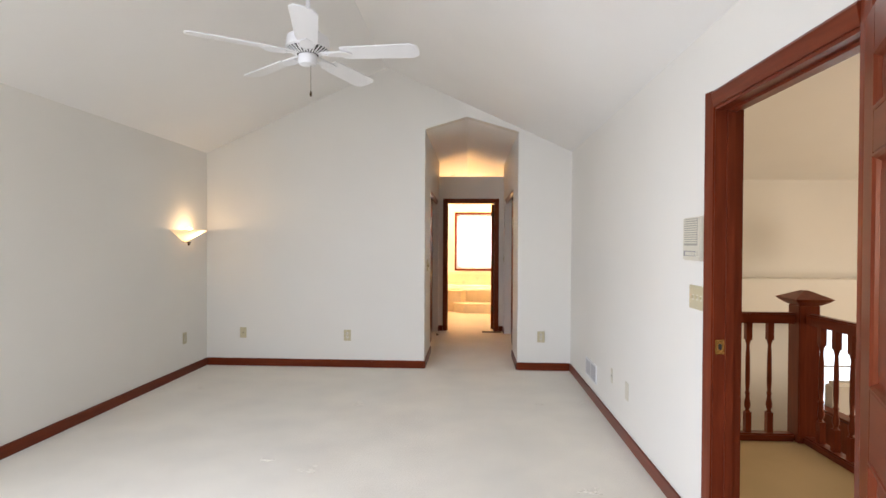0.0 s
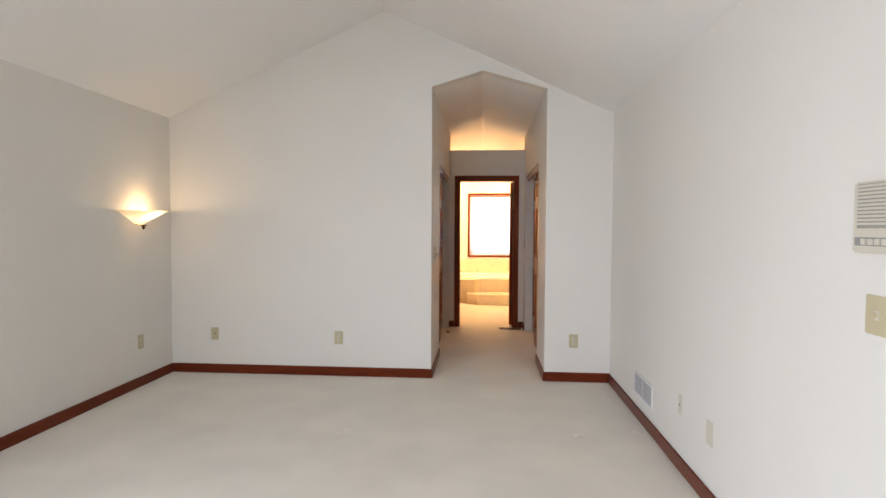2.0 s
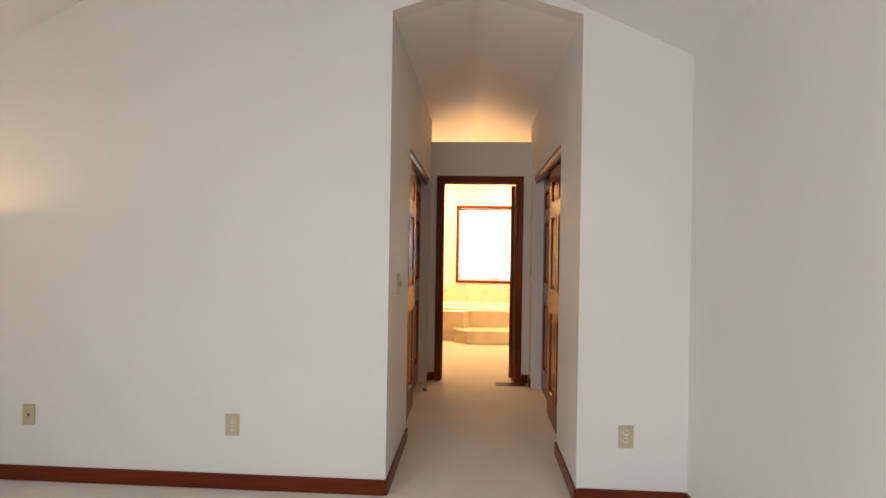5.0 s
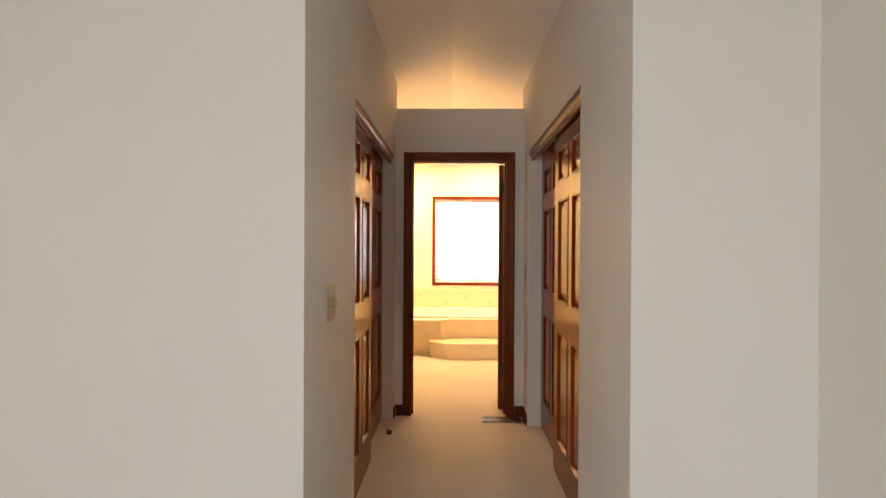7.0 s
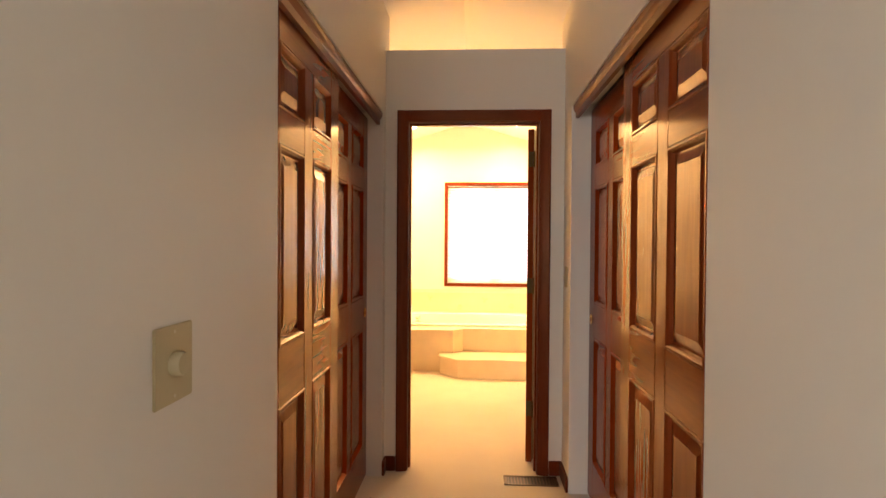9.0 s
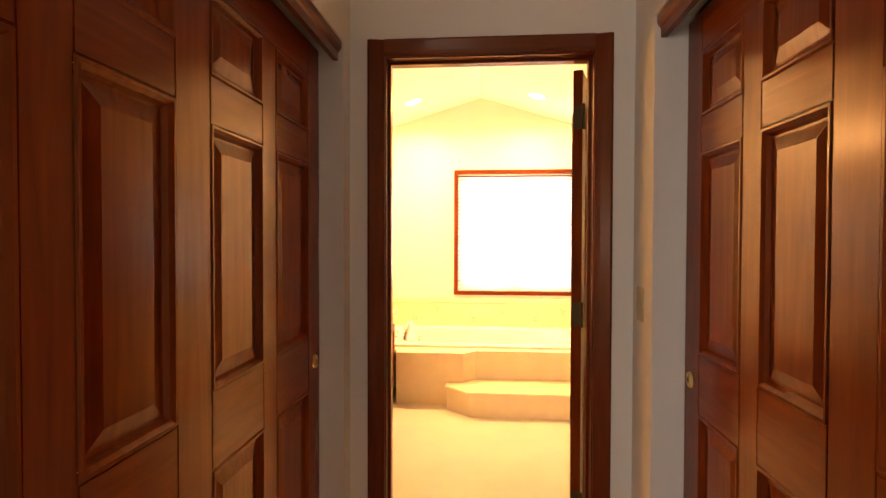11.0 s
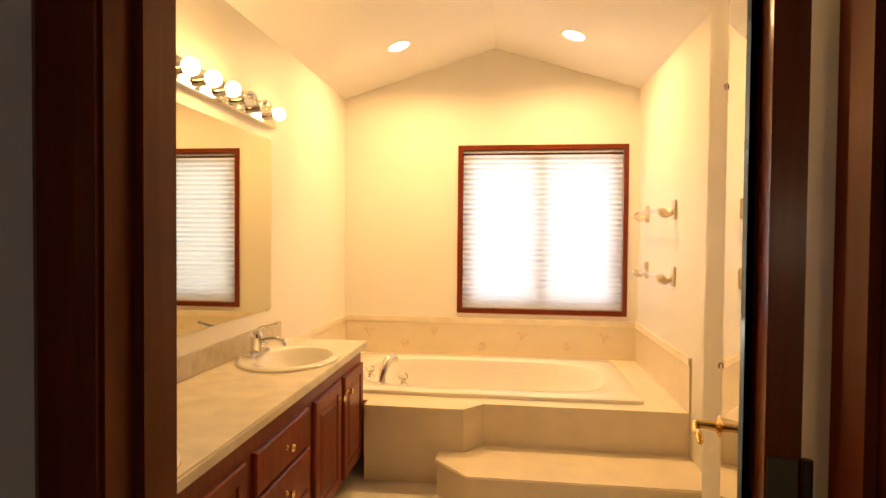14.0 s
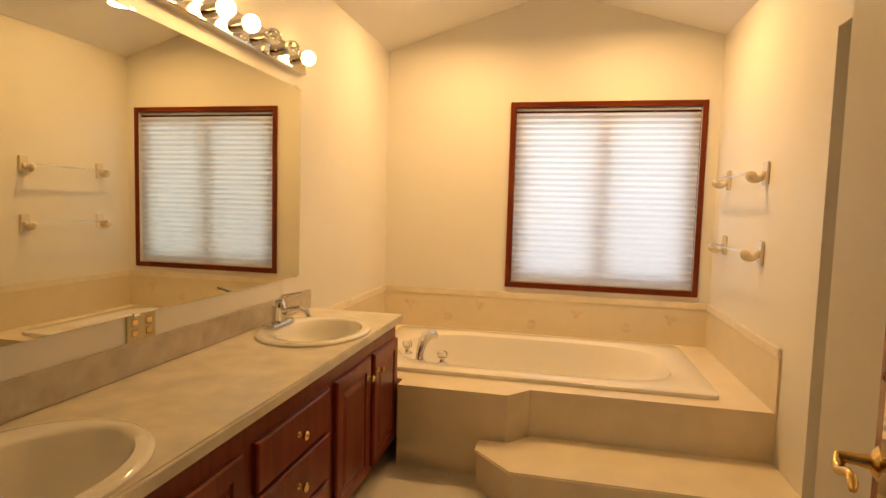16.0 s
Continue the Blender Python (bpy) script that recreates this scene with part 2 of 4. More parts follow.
structure("wall_west", PAINT, [(XL - TH, YB, 0, XL, -0.5, EAVE), (XL - TH, 1.1, 0, XL, YF, EAVE), (XL - TH, -0.5, 0, XL, 1.1, 0.85), (XL - TH, -0.5, 2.05, XL, 1.1, EAVE)], "off-white painted wall")
DY0, DY1, DZ = 1.24, 2.193, 2.015                  # landing doorway
structure("wall_east", PAINT, [(XR, YB, 0, XR + TH, DY0, EAVE), (XR, DY1, 0, XR + TH, YF, EAVE), (XR, DY0, DZ, XR + TH, DY1, EAVE)], "off-white painted wall with a doorway")
bm = bmesh.new()
box(bm, XL - TH, YB - TH, 0, XR + TH, YB, 0.8)
box(bm, XL - TH, YB - TH, 0.8, -1.75, YB, 2.1)
box(bm, -0.05, YB - TH, 0.8, XR + TH, YB, 2.1)
prism(bm, [(XL - TH, 2.1), (XR + TH, 2.1), (XR + TH, EAVE), (RIDGE_X, RIDGE_Z), (XL - TH, EAVE)], YB - TH, YB)
tagged(part("wall_south", bm, PAINT, label="off-white painted wall with a wide window opening"), kind="structure")
bm = bmesh.new()
o = TH * PITCH
prism(bm, [(XL - TH, EAVE - o), (RIDGE_X, RIDGE_Z), (XR + TH, EAVE - o), (XR + TH, EAVE + 0.12 - o), (RIDGE_X, RIDGE_Z + 0.12), (XL - TH, EAVE + 0.12 - o)], YB - TH, YF + TH)
tagged(part("ceiling", bm, CEIL, label="white vaulted ceiling"), kind="structure")
bm = bmesh.new()
near, far = [[bm.verts.new((x, y, z)) for x, z in ((-1.25, g(-1.25)), (px, g(px)), (2.7, g(2.7)), (2.7, 3.05), (-1.25, 3.05))]
             for y, px, g in ((YF + TH, PX, hall_gable), (BF + TH, GX, bath_gable))]
bm.faces.new(near[::-1])
bm.faces.new(far)
for k in range(5):
    bm.faces.new((near[k], near[(k + 1) % 5], far[(k + 1) % 5], far[k]))
tagged(part("ceiling_hall", bm, CEIL, label="off-white peaked ceiling over hall and bathroom"), kind="structure")

# hall walls with their closet openings, and the closets behind them
CL0, CL1, CR0, CR1, CZ = 6.545, 8.20, 6.375, 8.062, 2.065
structure("wall_hall_west", PAINT, [(HL - TH, YF + TH, 0, HL, CL0, 2.8), (HL - TH, CL1, 0, HL, HE, 2.8), (HL - TH, CL0, CZ, HL, CL1, 2.8)], "off-white painted hall wall with a closet opening")
structure("wall_hall_east", PAINT, [(HR, YF + TH, 0, HR + TH, CR0, 2.8), (HR, CR1, 0, HR + TH, HE, 2.8), (HR, CR0, CZ, HR + TH, CR1, 2.8)], "off-white painted hall wall with a closet opening")
structure("wall_closet_west", PAINT, [(-0.95, YF + TH, 0, -0.85, HE, 2.8)], "plain closet wall")
structure("wall_closet_east", PAINT, [(1.55, YF + TH, 0, 1.65, HE, 2.8)], "plain closet wall")
BX0, BX1, BZ = -0.026, 0.760, 2.045
structure("wall_hall_end", PAINT, [(-1.25, HE, 0, BX0, HE + TH, 2.445), (BX1, HE, 0, 2.6, HE + TH, 2.445), (BX0, HE, BZ, BX1, HE + TH, 2.445),
                                   (-1.25, HE, 2.445, HL, HE + TH, 2.9), (HR, HE, 2.445, 2.6, HE + TH, 2.9)], "off-white wall with a doorway and an open ledge above")
structure("wall_bath_west", PAINT, [(BL - TH, HE + TH, 0, BL, BF, 2.9)], "warm-lit painted bathroom wall")
WX0, WX1, WZ0, WZ1 = 0.03, 1.28, 0.80, 2.06
structure("wall_bath_north", PAINT, [(BL - TH, BF, 0, WX0, BF + TH, 2.95), (WX1, BF, 0, 2.6, BF + TH, 2.95), (WX0, BF, 0, WX1, BF + TH, WZ0), (WX0, BF, WZ1, WX1, BF + TH, 2.95)], "warm-lit painted gable wall with a window")
structure("wall_bath_east", PAINT, [(BR, 10.55, 0, BR + TH, BF, 2.9), (BR, 9.62, 2.06, BR + TH, 10.55, 2.9)], "painted bathroom wall beside the tub")
structure("wall_bath_stub", PAINT, [(1.03, HE + TH, 0, BR + TH, 9.62, 2.9)], "painted wall block behind the open door")
structure("wall_toilet_room", PAINT, [(2.4, 9.4, 0, 2.5, BF, 2.9), (BR + TH, 9.5, 0, 2.4, 9.62, 2.9), (BR + TH, 10.9, 0, 2.4, 11.0, 2.9)], "plain walls of the side room")

# baseboards
BH, BT = 0.085, 0.014


def baseboard(parts, mat=CHERRY_X):
    return structure("baseboard", mat, parts, "dark reddish-brown stained wooden baseboard", 0.004)


baseboard([(XL + BT, YF - BT, 0, HL, YF, BH)])
baseboard([(HR, YF - BT, 0, XR - BT, YF, BH)])
baseboard([(XL, YB, 0, XL + BT, YF, BH)], CHERRY_Y)
baseboard([(XR - BT, DY1 + 0.07, 0, XR, YF, BH)], CHERRY_Y)
baseboard([(XR - BT, YB, 0, XR, DY0 - 0.07, BH)], CHERRY_Y)
baseboard([(HL, YF - BT, 0, HL + BT, CL0, BH)], CHERRY_Y)
baseboard([(HR - BT, YF - BT, 0, HR, CR0, BH)], CHERRY_Y)
baseboard([(HL, CL1, 0, HL + BT, HE - BT, BH)], CHERRY_Y)
baseboard([(HR - BT, CR1, 0, HR, HE - BT, BH)], CHERRY_Y)
baseboard([(HL, HE - BT, 0, -0.076, HE, BH)])
baseboard([(0.810, HE - BT, 0, HR, HE, BH)])


def casing_profile(bm, length, width, m):
    """A moulded casing board: a stepped face, laid along z."""
    pts = [(0, 0), (width, 0), (width, 0.014), (width * 0.86, 0.019), (width * 0.62, 0.016), (width * 0.3, 0.012), (width * 0.12, 0.009), (0, 0.007)]
    vs = prism(bm, pts, 0, length, "z")
    bmesh.ops.transform(bm, matrix=m, verts=vs)


# bathroom doorway: jamb, stop and casing on both faces
frame_1 = tagged(new("door_frame_1"), "dark stained wooden door frame with moulded casing", "door frame", kind="structure")
JX0, JX1, JZ = -0.008, 0.742, 2.03
boxes("jamb", CHERRY, [(JX0 - 0.018, HE, 0, JX0, HE + TH, JZ)], frame_1)
boxes("jamb", CHERRY, [(JX1, HE, 0, JX1 + 0.018, HE + TH, JZ)], frame_1)
boxes("head_jamb", CHERRY_X, [(JX0 - 0.018, HE, JZ, JX1 + 0.018, HE + TH, JZ + 0.016)], frame_1)
boxes("door_stop", CHERRY, [(JX0, HE + 0.045, 0, JX0 + 0.011, HE + 0.08, JZ)], frame_1)
boxes("door_stop", CHERRY, [(JX1 - 0.011, HE + 0.045, 0, JX1, HE + 0.08, JZ)], frame_1)
boxes("door_stop", CHERRY_X, [(JX0 + 0.011, HE + 0.045, JZ - 0.011, JX1 - 0.011, HE + 0.08, JZ)], frame_1)
for face, s in ((HE, -1), (HE + TH, 1)):
    for x, d in ((JX0 - 0.004, -1), (JX1 + 0.004, 1)):
        bm = bmesh.new()
        casing_profile(bm, JZ + 0.066, 0.062, Matrix.Translation((x, face, 0)) @ Matrix.Diagonal((d, s, 1, 1)))
        part("casing", bm, CHERRY, frame_1)
    bm = bmesh.new()
    casing_profile(bm, JX1 - JX0 + 0.008, 0.062, Matrix.Translation((JX1 + 0.004, face, JZ + 0.004)) @ Matrix(((0, 0, -1, 0), (0, s, 0, 0), (1, 0, 0, 0), (0, 0, 0, 1))))
    part("casing", bm, CHERRY_X, frame_1)

# landing doorway
frame_2 = tagged(new("door_frame_2"), "dark reddish wooden door frame to the landing", "door frame", kind="structure")
boxes("jamb", CHERRY, [(XR, DY1 - 0.02, 0, XR + TH, DY1, DZ - 0.02)], frame_2)
boxes("jamb", CHERRY, [(XR, DY0, 0, XR + TH, DY0 + 0.02, DZ - 0.02)], frame_2)
boxes("head_jamb", CHERRY_Y, [(XR, DY0, DZ - 0.02, XR + TH, DY1, DZ)], frame_2)
boxes("door_stop", CHERRY, [(XR + 0.05, DY1 - 0.032, 0, XR + 0.085, DY1 - 0.02, DZ - 0.02)], frame_2)
boxes("door_stop", CHERRY_Y, [(XR + 0.05, DY0 + 0.02, DZ - 0.032, XR + 0.085, DY1 - 0.02, DZ - 0.02)], frame_2)
boxes("strike_plate", BRASS, [(XR + 0.008, DY1 - 0.0225, 0.897, XR + 0.050, DY1 - 0.02, 0.963)], frame_2, "polished brass strike plate")
# dark block on the plate in place of a shaded hole
boxes("strike_hole_shade", HOLE_SHADE, [(XR + 0.022, DY1 - 0.024, 0.918, XR + 0.036, DY1 - 0.0225, 0.944)], frame_2)
for face, s in ((XR, -1), (XR + TH, 1)):
    for y, d in ((DY1 - 0.014, 1), (DY0 + 0.014, -1)):
        bm = bmesh.new()
        casing_profile(bm, DZ + 0.07, 0.07, Matrix.Translation((face, y, 0)) @ Matrix(((0, s, 0, 0), (d, 0, 0, 0), (0, 0, 1, 0), (0, 0, 0, 1))))
        part("casing", bm, CHERRY, frame_2)
    bm = bmesh.new()
    casing_profile(bm, DY1 - DY0 - 0.028, 0.07, Matrix.Translation((face, DY0 + 0.014, DZ - 0.006)) @ Matrix(((0, s, 0, 0), (0, 0, 1, 0), (1, 0, 0, 0), (0, 0, 0, 1))))
    part("casing", bm, CHERRY_Y, frame_2)


# ---- doors ----
def six_panel_door(name, m, w, h, label, group="", upright=DOOR_WOOD, across=DOOR_WOOD_X):
    """A slab w wide along x and h high, 36 mm thick, faces at y = 0 and y = 0.036."""
    door = thing(name, m, label, "door", group)
    t, st, hm = 0.036, 0.115, 0.045
    mid = w / 2
    rows = ((0.20, 0.845), (1.02, 1.608), (1.712, h - 0.12))
    for x0, x1 in ((0, st), (mid - hm, mid + hm), (w - st, w)):
        z0, z1 = (0, h) if x1 - x0 > 2.1 * hm else (0.20, h - 0.12)
        boxes("stile", upright, [(x0, 0, z0, x1, t, z1)], door, bevel=0.0025)
    for z0, z1 in ((0, 0.20), (0.845, 1.02), (1.608, 1.712), (h - 0.12, h)):
        for x0, x1 in ([(st, w - st)] if z0 in (0, h - 0.12) else [(st, mid - hm), (mid + hm, w - st)]):
            boxes("rail", across, [(x0, 0, z0, x1, t, z1)], door, bevel=0.0025)
    for z0, z1 in rows:
        for x0, x1 in ((st, mid - hm), (mid + hm, w - st)):
            bm = bmesh.new()
            for s, y in ((1, t / 2), (-1, t / 2)):
                loops = []
                for inset, depth in ((0.0, 0.017), (0.003, 0.021), (0.009, 0.021), (0.016, 0.014), (0.022, 0.004), (0.028, 0.004), (0.058, 0.012)):
                    yy = y + s * depth
                    loops.append([bm.verts.new(v) for v in ((x0 + inset, yy, z0 + inset), (x1 - inset, yy, z0 + inset), (x1 - inset, yy, z1 - inset), (x0 + inset, yy, z1 - inset))])
                for a, b in zip(loops, loops[1:]):
                    for k in range(4):
                        j = (k + 1) % 4
                        bm.faces.new((a[k], a[j], b[j], b[k]))
                bm.faces.new(loops[-1])
            part("panel", bm, upright, door)
    return door


def finger_pull(door, x, y, z, s):
    bm = bmesh.new()
    lathe(bm, ((0.0, 0.001), (0.017, 0.001), (0.019, 0.004), (0.024, 0.004), (0.026, 0.0)), 20, Matrix.Translation((x, y, z)) @ pose(0, 0, 0, 90 * s, 0, 0))
    part("finger_pull", bm, BRASS, door, "round brass finger pull", smooth=True)


# bypass closet doors: the front pair nearest the bedroom, the rear pair behind it
TURN_W, TURN_E = Matrix.Rotation(radians(90), 4, "Z"), Matrix.Rotation(radians(-90), 4, "Z")
for front in (True, False):
    lab = "cherry-stained six-panel sliding closet door, " + ("running in front" if front else "running behind")
    y0, y1 = (CL0 + 0.004, 7.345) if front else (7.325, CL1 - 0.004)
    xf = HL - (0.04 if front else 0.088)
    d = six_panel_door("closet_door", Matrix.Translation((xf, y0, 0.012)) @ TURN_W, y1 - y0 - 0.002, 2.02, lab, "hall closet doors")
    finger_pull(d, 0.05 if front else y1 - y0 - 0.055, -0.0005, 0.93, 1)
    y0, y1 = (CR0 + 0.004, 7.252) if front else (7.22, CR1 - 0.003)
    xf = HR + (0.05 if front else 0.10)
    d = six_panel_door("closet_door", Matrix.Translation((xf, y1 - 0.002, 0.012)) @ TURN_E, y1 - y0 - 0.002, 2.02, lab, "hall closet doors")
    finger_pull(d, y1 - y0 - 0.055 if front else 0.05, -0.0005, 0.93, 1)
for x, s, y0, y1 in ((HL, -1, CL0, CL1), (HR, 1, CR0, CR1)):
    bm = bmesh.new()
    prism(bm, [(x + s * 0.006, CZ - 0.002), (x + s * 0.006, CZ - 0.022), (x + s * 0.012, CZ - 0.034), (x + s * 0.018, CZ - 0.040), (x + s * 0.018, CZ - 0.068), (x + s * 0.036, CZ - 0.068), (x + s * 0.036, CZ - 0.002)], y0 + 0.003, y1 - 0.003)
    tagged(part("closet_valance", bm, CHERRY_Y, label="dark wooden valance hiding the closet track"), kind="structure", category="trim")

bm = bmesh.new()
prism(bm, [(HL + 0.03, 0.0), (HL + 0.03, 0.012), (HL + 0.006, 0.016), (HL - 0.004, 0.03), (HL - 0.004, 0.0)], 7.84, 7.89)
tagged(part("door_guide", bm, METAL_BROWN, label="small brown floor guide for the sliding closet doors"), category="hardware")

# bathroom door, open into the bathroom, with a long mirror
PHI = 16.9
hinge_m = pose(0.727, 8.432, 0.012, 0, 0, 90 - PHI)
bath_door = six_panel_door("door_bathroom", hinge_m, 0.735, 2.005, "dark cherry six-panel door standing open, long mirror hung on it")
boxes("door_mirror", MIRROR, [(0.0, 0.0, 0.30, 0.56, 0.005, 1.86)], bath_door, "frameless full-length mirror", m=pose(0.10, 0.0492, 0, 0, 0, -1.3))
for x, z in ((0.665, 1.07), (0.665, 1.7), (0.665, 0.45)):
    bm = bmesh.new()
    lathe(bm, ((0.008, 0), (0.008, 0.008), (0.004, 0.011)), 10, Matrix.Translation((x, 0.036, z)) @ pose(0, 0, 0, -90, 0, 0))
    part("mirror_clip", bm, GLASS, bath_door)
for side, y0 in ((1, 0.036), (-1, 0.0)):
    bm = bmesh.new()
    lathe(bm, ((0.027, 0), (0.027, 0.004), (0.021, 0.009), (0.012, 0.013), (0.0095, 0.030), (0.0095, 0.055), (0.0001, 0.056)), 20, Matrix.Translation((0.685, y0, 0.925)) @ pose(0, 0, 0, -90 * side, 0, 0))
    part("rose", bm, BRASS, bath_door, "polished brass rose", smooth=True)
    bm = bmesh.new()
    yy = y0 + side * 0.052
    tube(bm, [(0.692 - 0.11 * k / 10, yy + side * 0.004 * math.sin(k * 0.5), 0.925 - 0.012 * math.sin(k * 0.6) - 0.014 * (k / 10) ** 2) for k in range(11)], [0.0085, 0.0095, 0.009, 0.008, 0.0072, 0.0066, 0.0062, 0.0062, 0.0066, 0.0076, 0.005])
    part("lever", bm, BRASS, bath_door, "curved brass lever", smooth=True)
for z in (0.28, 1.02, 1.78):
    hg = boxes("hinge", DULL_BRASS, [(-0.003, 0.004, z, 0.0, 0.034, z + 0.09)], bath_door, "aged brass butt hinge")
    bm = bmesh.new()
    rod(bm, (-0.006, -0.004, z - 0.004), (-0.006, -0.004, z + 0.094), 0.006)
    part("knuckle", bm, DULL_BRASS, hg)

# bedroom door folded back against the wall
bed_door = six_panel_door("door_bedroom", pose(1.412, 1.17, 0.012, 0, 0, -115.5), 0.90, 1.98, "dark cherry six-panel door folded back against the wall", "", CHERRY, CHERRY_X)
bm = bmesh.new()
lathe(bm, ((0.03, 0), (0.03, 0.006), (0.012, 0.012), (0.012, 0.035), (0.027, 0.045), (0.027, 0.06), (0.0001, 0.07)), 20, Matrix.Translation((0.835, 0, 0.95)) @ pose(0, 0, 0, 90, 0, 0))
part("door_knob", bm, BRASS, bed_door, "polished brass knob", smooth=True)

# ---- bedroom things ----
fan = thing("ceiling_fan", pose(-0.53, 2.62, 2.385), "white five-blade ceiling fan with a pull chain, at rest", "ceiling fan")
bm = bmesh.new()
rod(bm, (0, 0, 0.14), (0, 0, RIDGE_Z - 2.385 - 0.03), 0.013)
part("downrod", bm, WHITE, fan, smooth=True)
bm = bmesh.new()
lathe(bm, ((0.02, RIDGE_Z - 2.385 - 0.10), (0.055, RIDGE_Z - 2.385 - 0.07), (0.07, RIDGE_Z - 2.385 - 0.015), (0.07, RIDGE_Z - 2.385 - 0.01)), 24)
part("canopy", bm, WHITE, fan, smooth=True)
bm = bmesh.new()
lathe(bm, ((0.03, 0.155), (0.08, 0.150), (0.112, 0.128), (0.119, 0.082), (0.119, 0.070), (0.112, 0.066)), 32)
part("motor_housing", bm, WHITE, fan, smooth=True)
bm = bmesh.new()
lathe(bm, ((0.113, 0.062), (0.122, 0.070), (0.118, 0.078)), 32, cap=False)
part("motor_ring", bm, WHITE, fan, smooth=True)
# cone coloured near-black for the shade between the white ribs
bm = bmesh.new()
lathe(bm, ((0.114, 0.066), (0.056, 0.034), (0.05, 0.034)), 32)
part("vent_cone", bm, HOLE_SHADE, fan, smooth=True)
for k in range(28):
    boxes("vent_rib", WHITE, [(0.002, -0.0035, -0.003, 0.063, 0.0035, 0.002)], fan, m=Matrix.Rotation(radians(360 / 28 * k), 4, "Z") @ Matrix.Translation((0.057, 0, 0.0335)) @ pose(0, 0, 0, 0, -28.9, 0))
bm = bmesh.new()
lathe(bm, ((0.05, 0.033), (0.052, 0.0), (0.046, -0.018), (0.02, -0.026), (0.0001, -0.027)), 28)
part("switch_cup", bm, WHITE, fan, smooth=True)
for k in range(5):
    turn = pose(0, 0, 0, 0, 0, -3 + 72 * k)
    bm = bmesh.new()
    outline = [(0.19, -0.052), (0.22, -0.058), (0.575, -0.068), (0.612, -0.045), (0.618, 0.0), (0.612, 0.045), (0.575, 0.068), (0.22, 0.058), (0.19, 0.052)]
    prism(bm, outline, -0.003, 0.004, "z")
    part("blade", bm, WHITE, fan, bevel=0.0015, m=turn @ pose(0, 0, 0.040, -12, 0, 0))
    bm = bmesh.new()
    for sy in (-1, 1):
        rod(bm, (0.07, 0.012 * sy, 0.042), (0.14, 0.03 * sy, 0.034), 0.006, 8)
        rod(bm, (0.14, 0.03 * sy, 0.034), (0.235, 0.012 * sy, 0.036), 0.006, 8)
    prism(bm, [(0.115, -0.012), (0.15, -0.036), (0.19, -0.040), (0.225, -0.030), (0.25, 0.0), (0.225, 0.030), (0.19, 0.040), (0.15, 0.036), (0.115, 0.012)], 0.030, 0.036, "z")
    part("blade_iron", bm, WHITE, fan, m=turn)
bm = bmesh.new()
rod(bm, (0.02, -0.01, -0.02), (0.02, -0.01, -0.165), 0.0014, 6)
part("pull_chain", bm, DULL_BRASS, fan)
bm = bmesh.new()
lathe(bm, ((0.002, -0.165), (0.006, -0.175), (0.006, -0.19), (0.003, -0.195)), 10, Matrix.Translation((0.02, -0.01, 0)))
part("chain_fob", bm, DULL_BRASS, fan, "brass fob")

sconce = thing("wall_sconce", pose(XL, 5.19, 1.51, 0, 0, -90), "lit half-bowl alabaster glass wall sconce with a brass finial", "wall lamp")
bm = bmesh.new()
prof = [(0.030, -0.118), (0.10, -0.083), (0.18, -0.046), (0.25, -0.014), (0.288, 0.002)]
lathe(bm, prof, 28, None, 0, 180, 1.0, 0.72)
part("shade", bm, ALABASTER, sconce, "flared alabaster glass bowl, glowing", smooth=True)
bm = bmesh.new()
lathe(bm, ((0.0001, -0.16), (0.010, -0.152), (0.014, -0.142), (0.009, -0.132), (0.022, -0.126), (0.030, -0.118)), 18, Matrix.Translation((0, 0.045, 0)))
part("finial", bm, DULL_BRASS, sconce, "aged brass finial", smooth=True)
boxes("back_plate", BRASS, [(-0.045, 0.0, -0.12, 0.045, 0.012, -0.01)], sconce, bevel=0.004)
bm = bmesh.new()
bmesh.ops.create_uvsphere(bm, u_segments=16, v_segments=10, radius=0.024, matrix=Matrix.Translation((0, 0.05, 0.006)))
part("bulb", bm, SOFT_BULB, sconce, "lit bulb", smooth=True)
lamp("sconce_lamp", "POINT", Matrix.Translation((XL + 0.11, 5.19, 1.499)), 3.6, (1.0, 0.66, 0.33), 0.02)


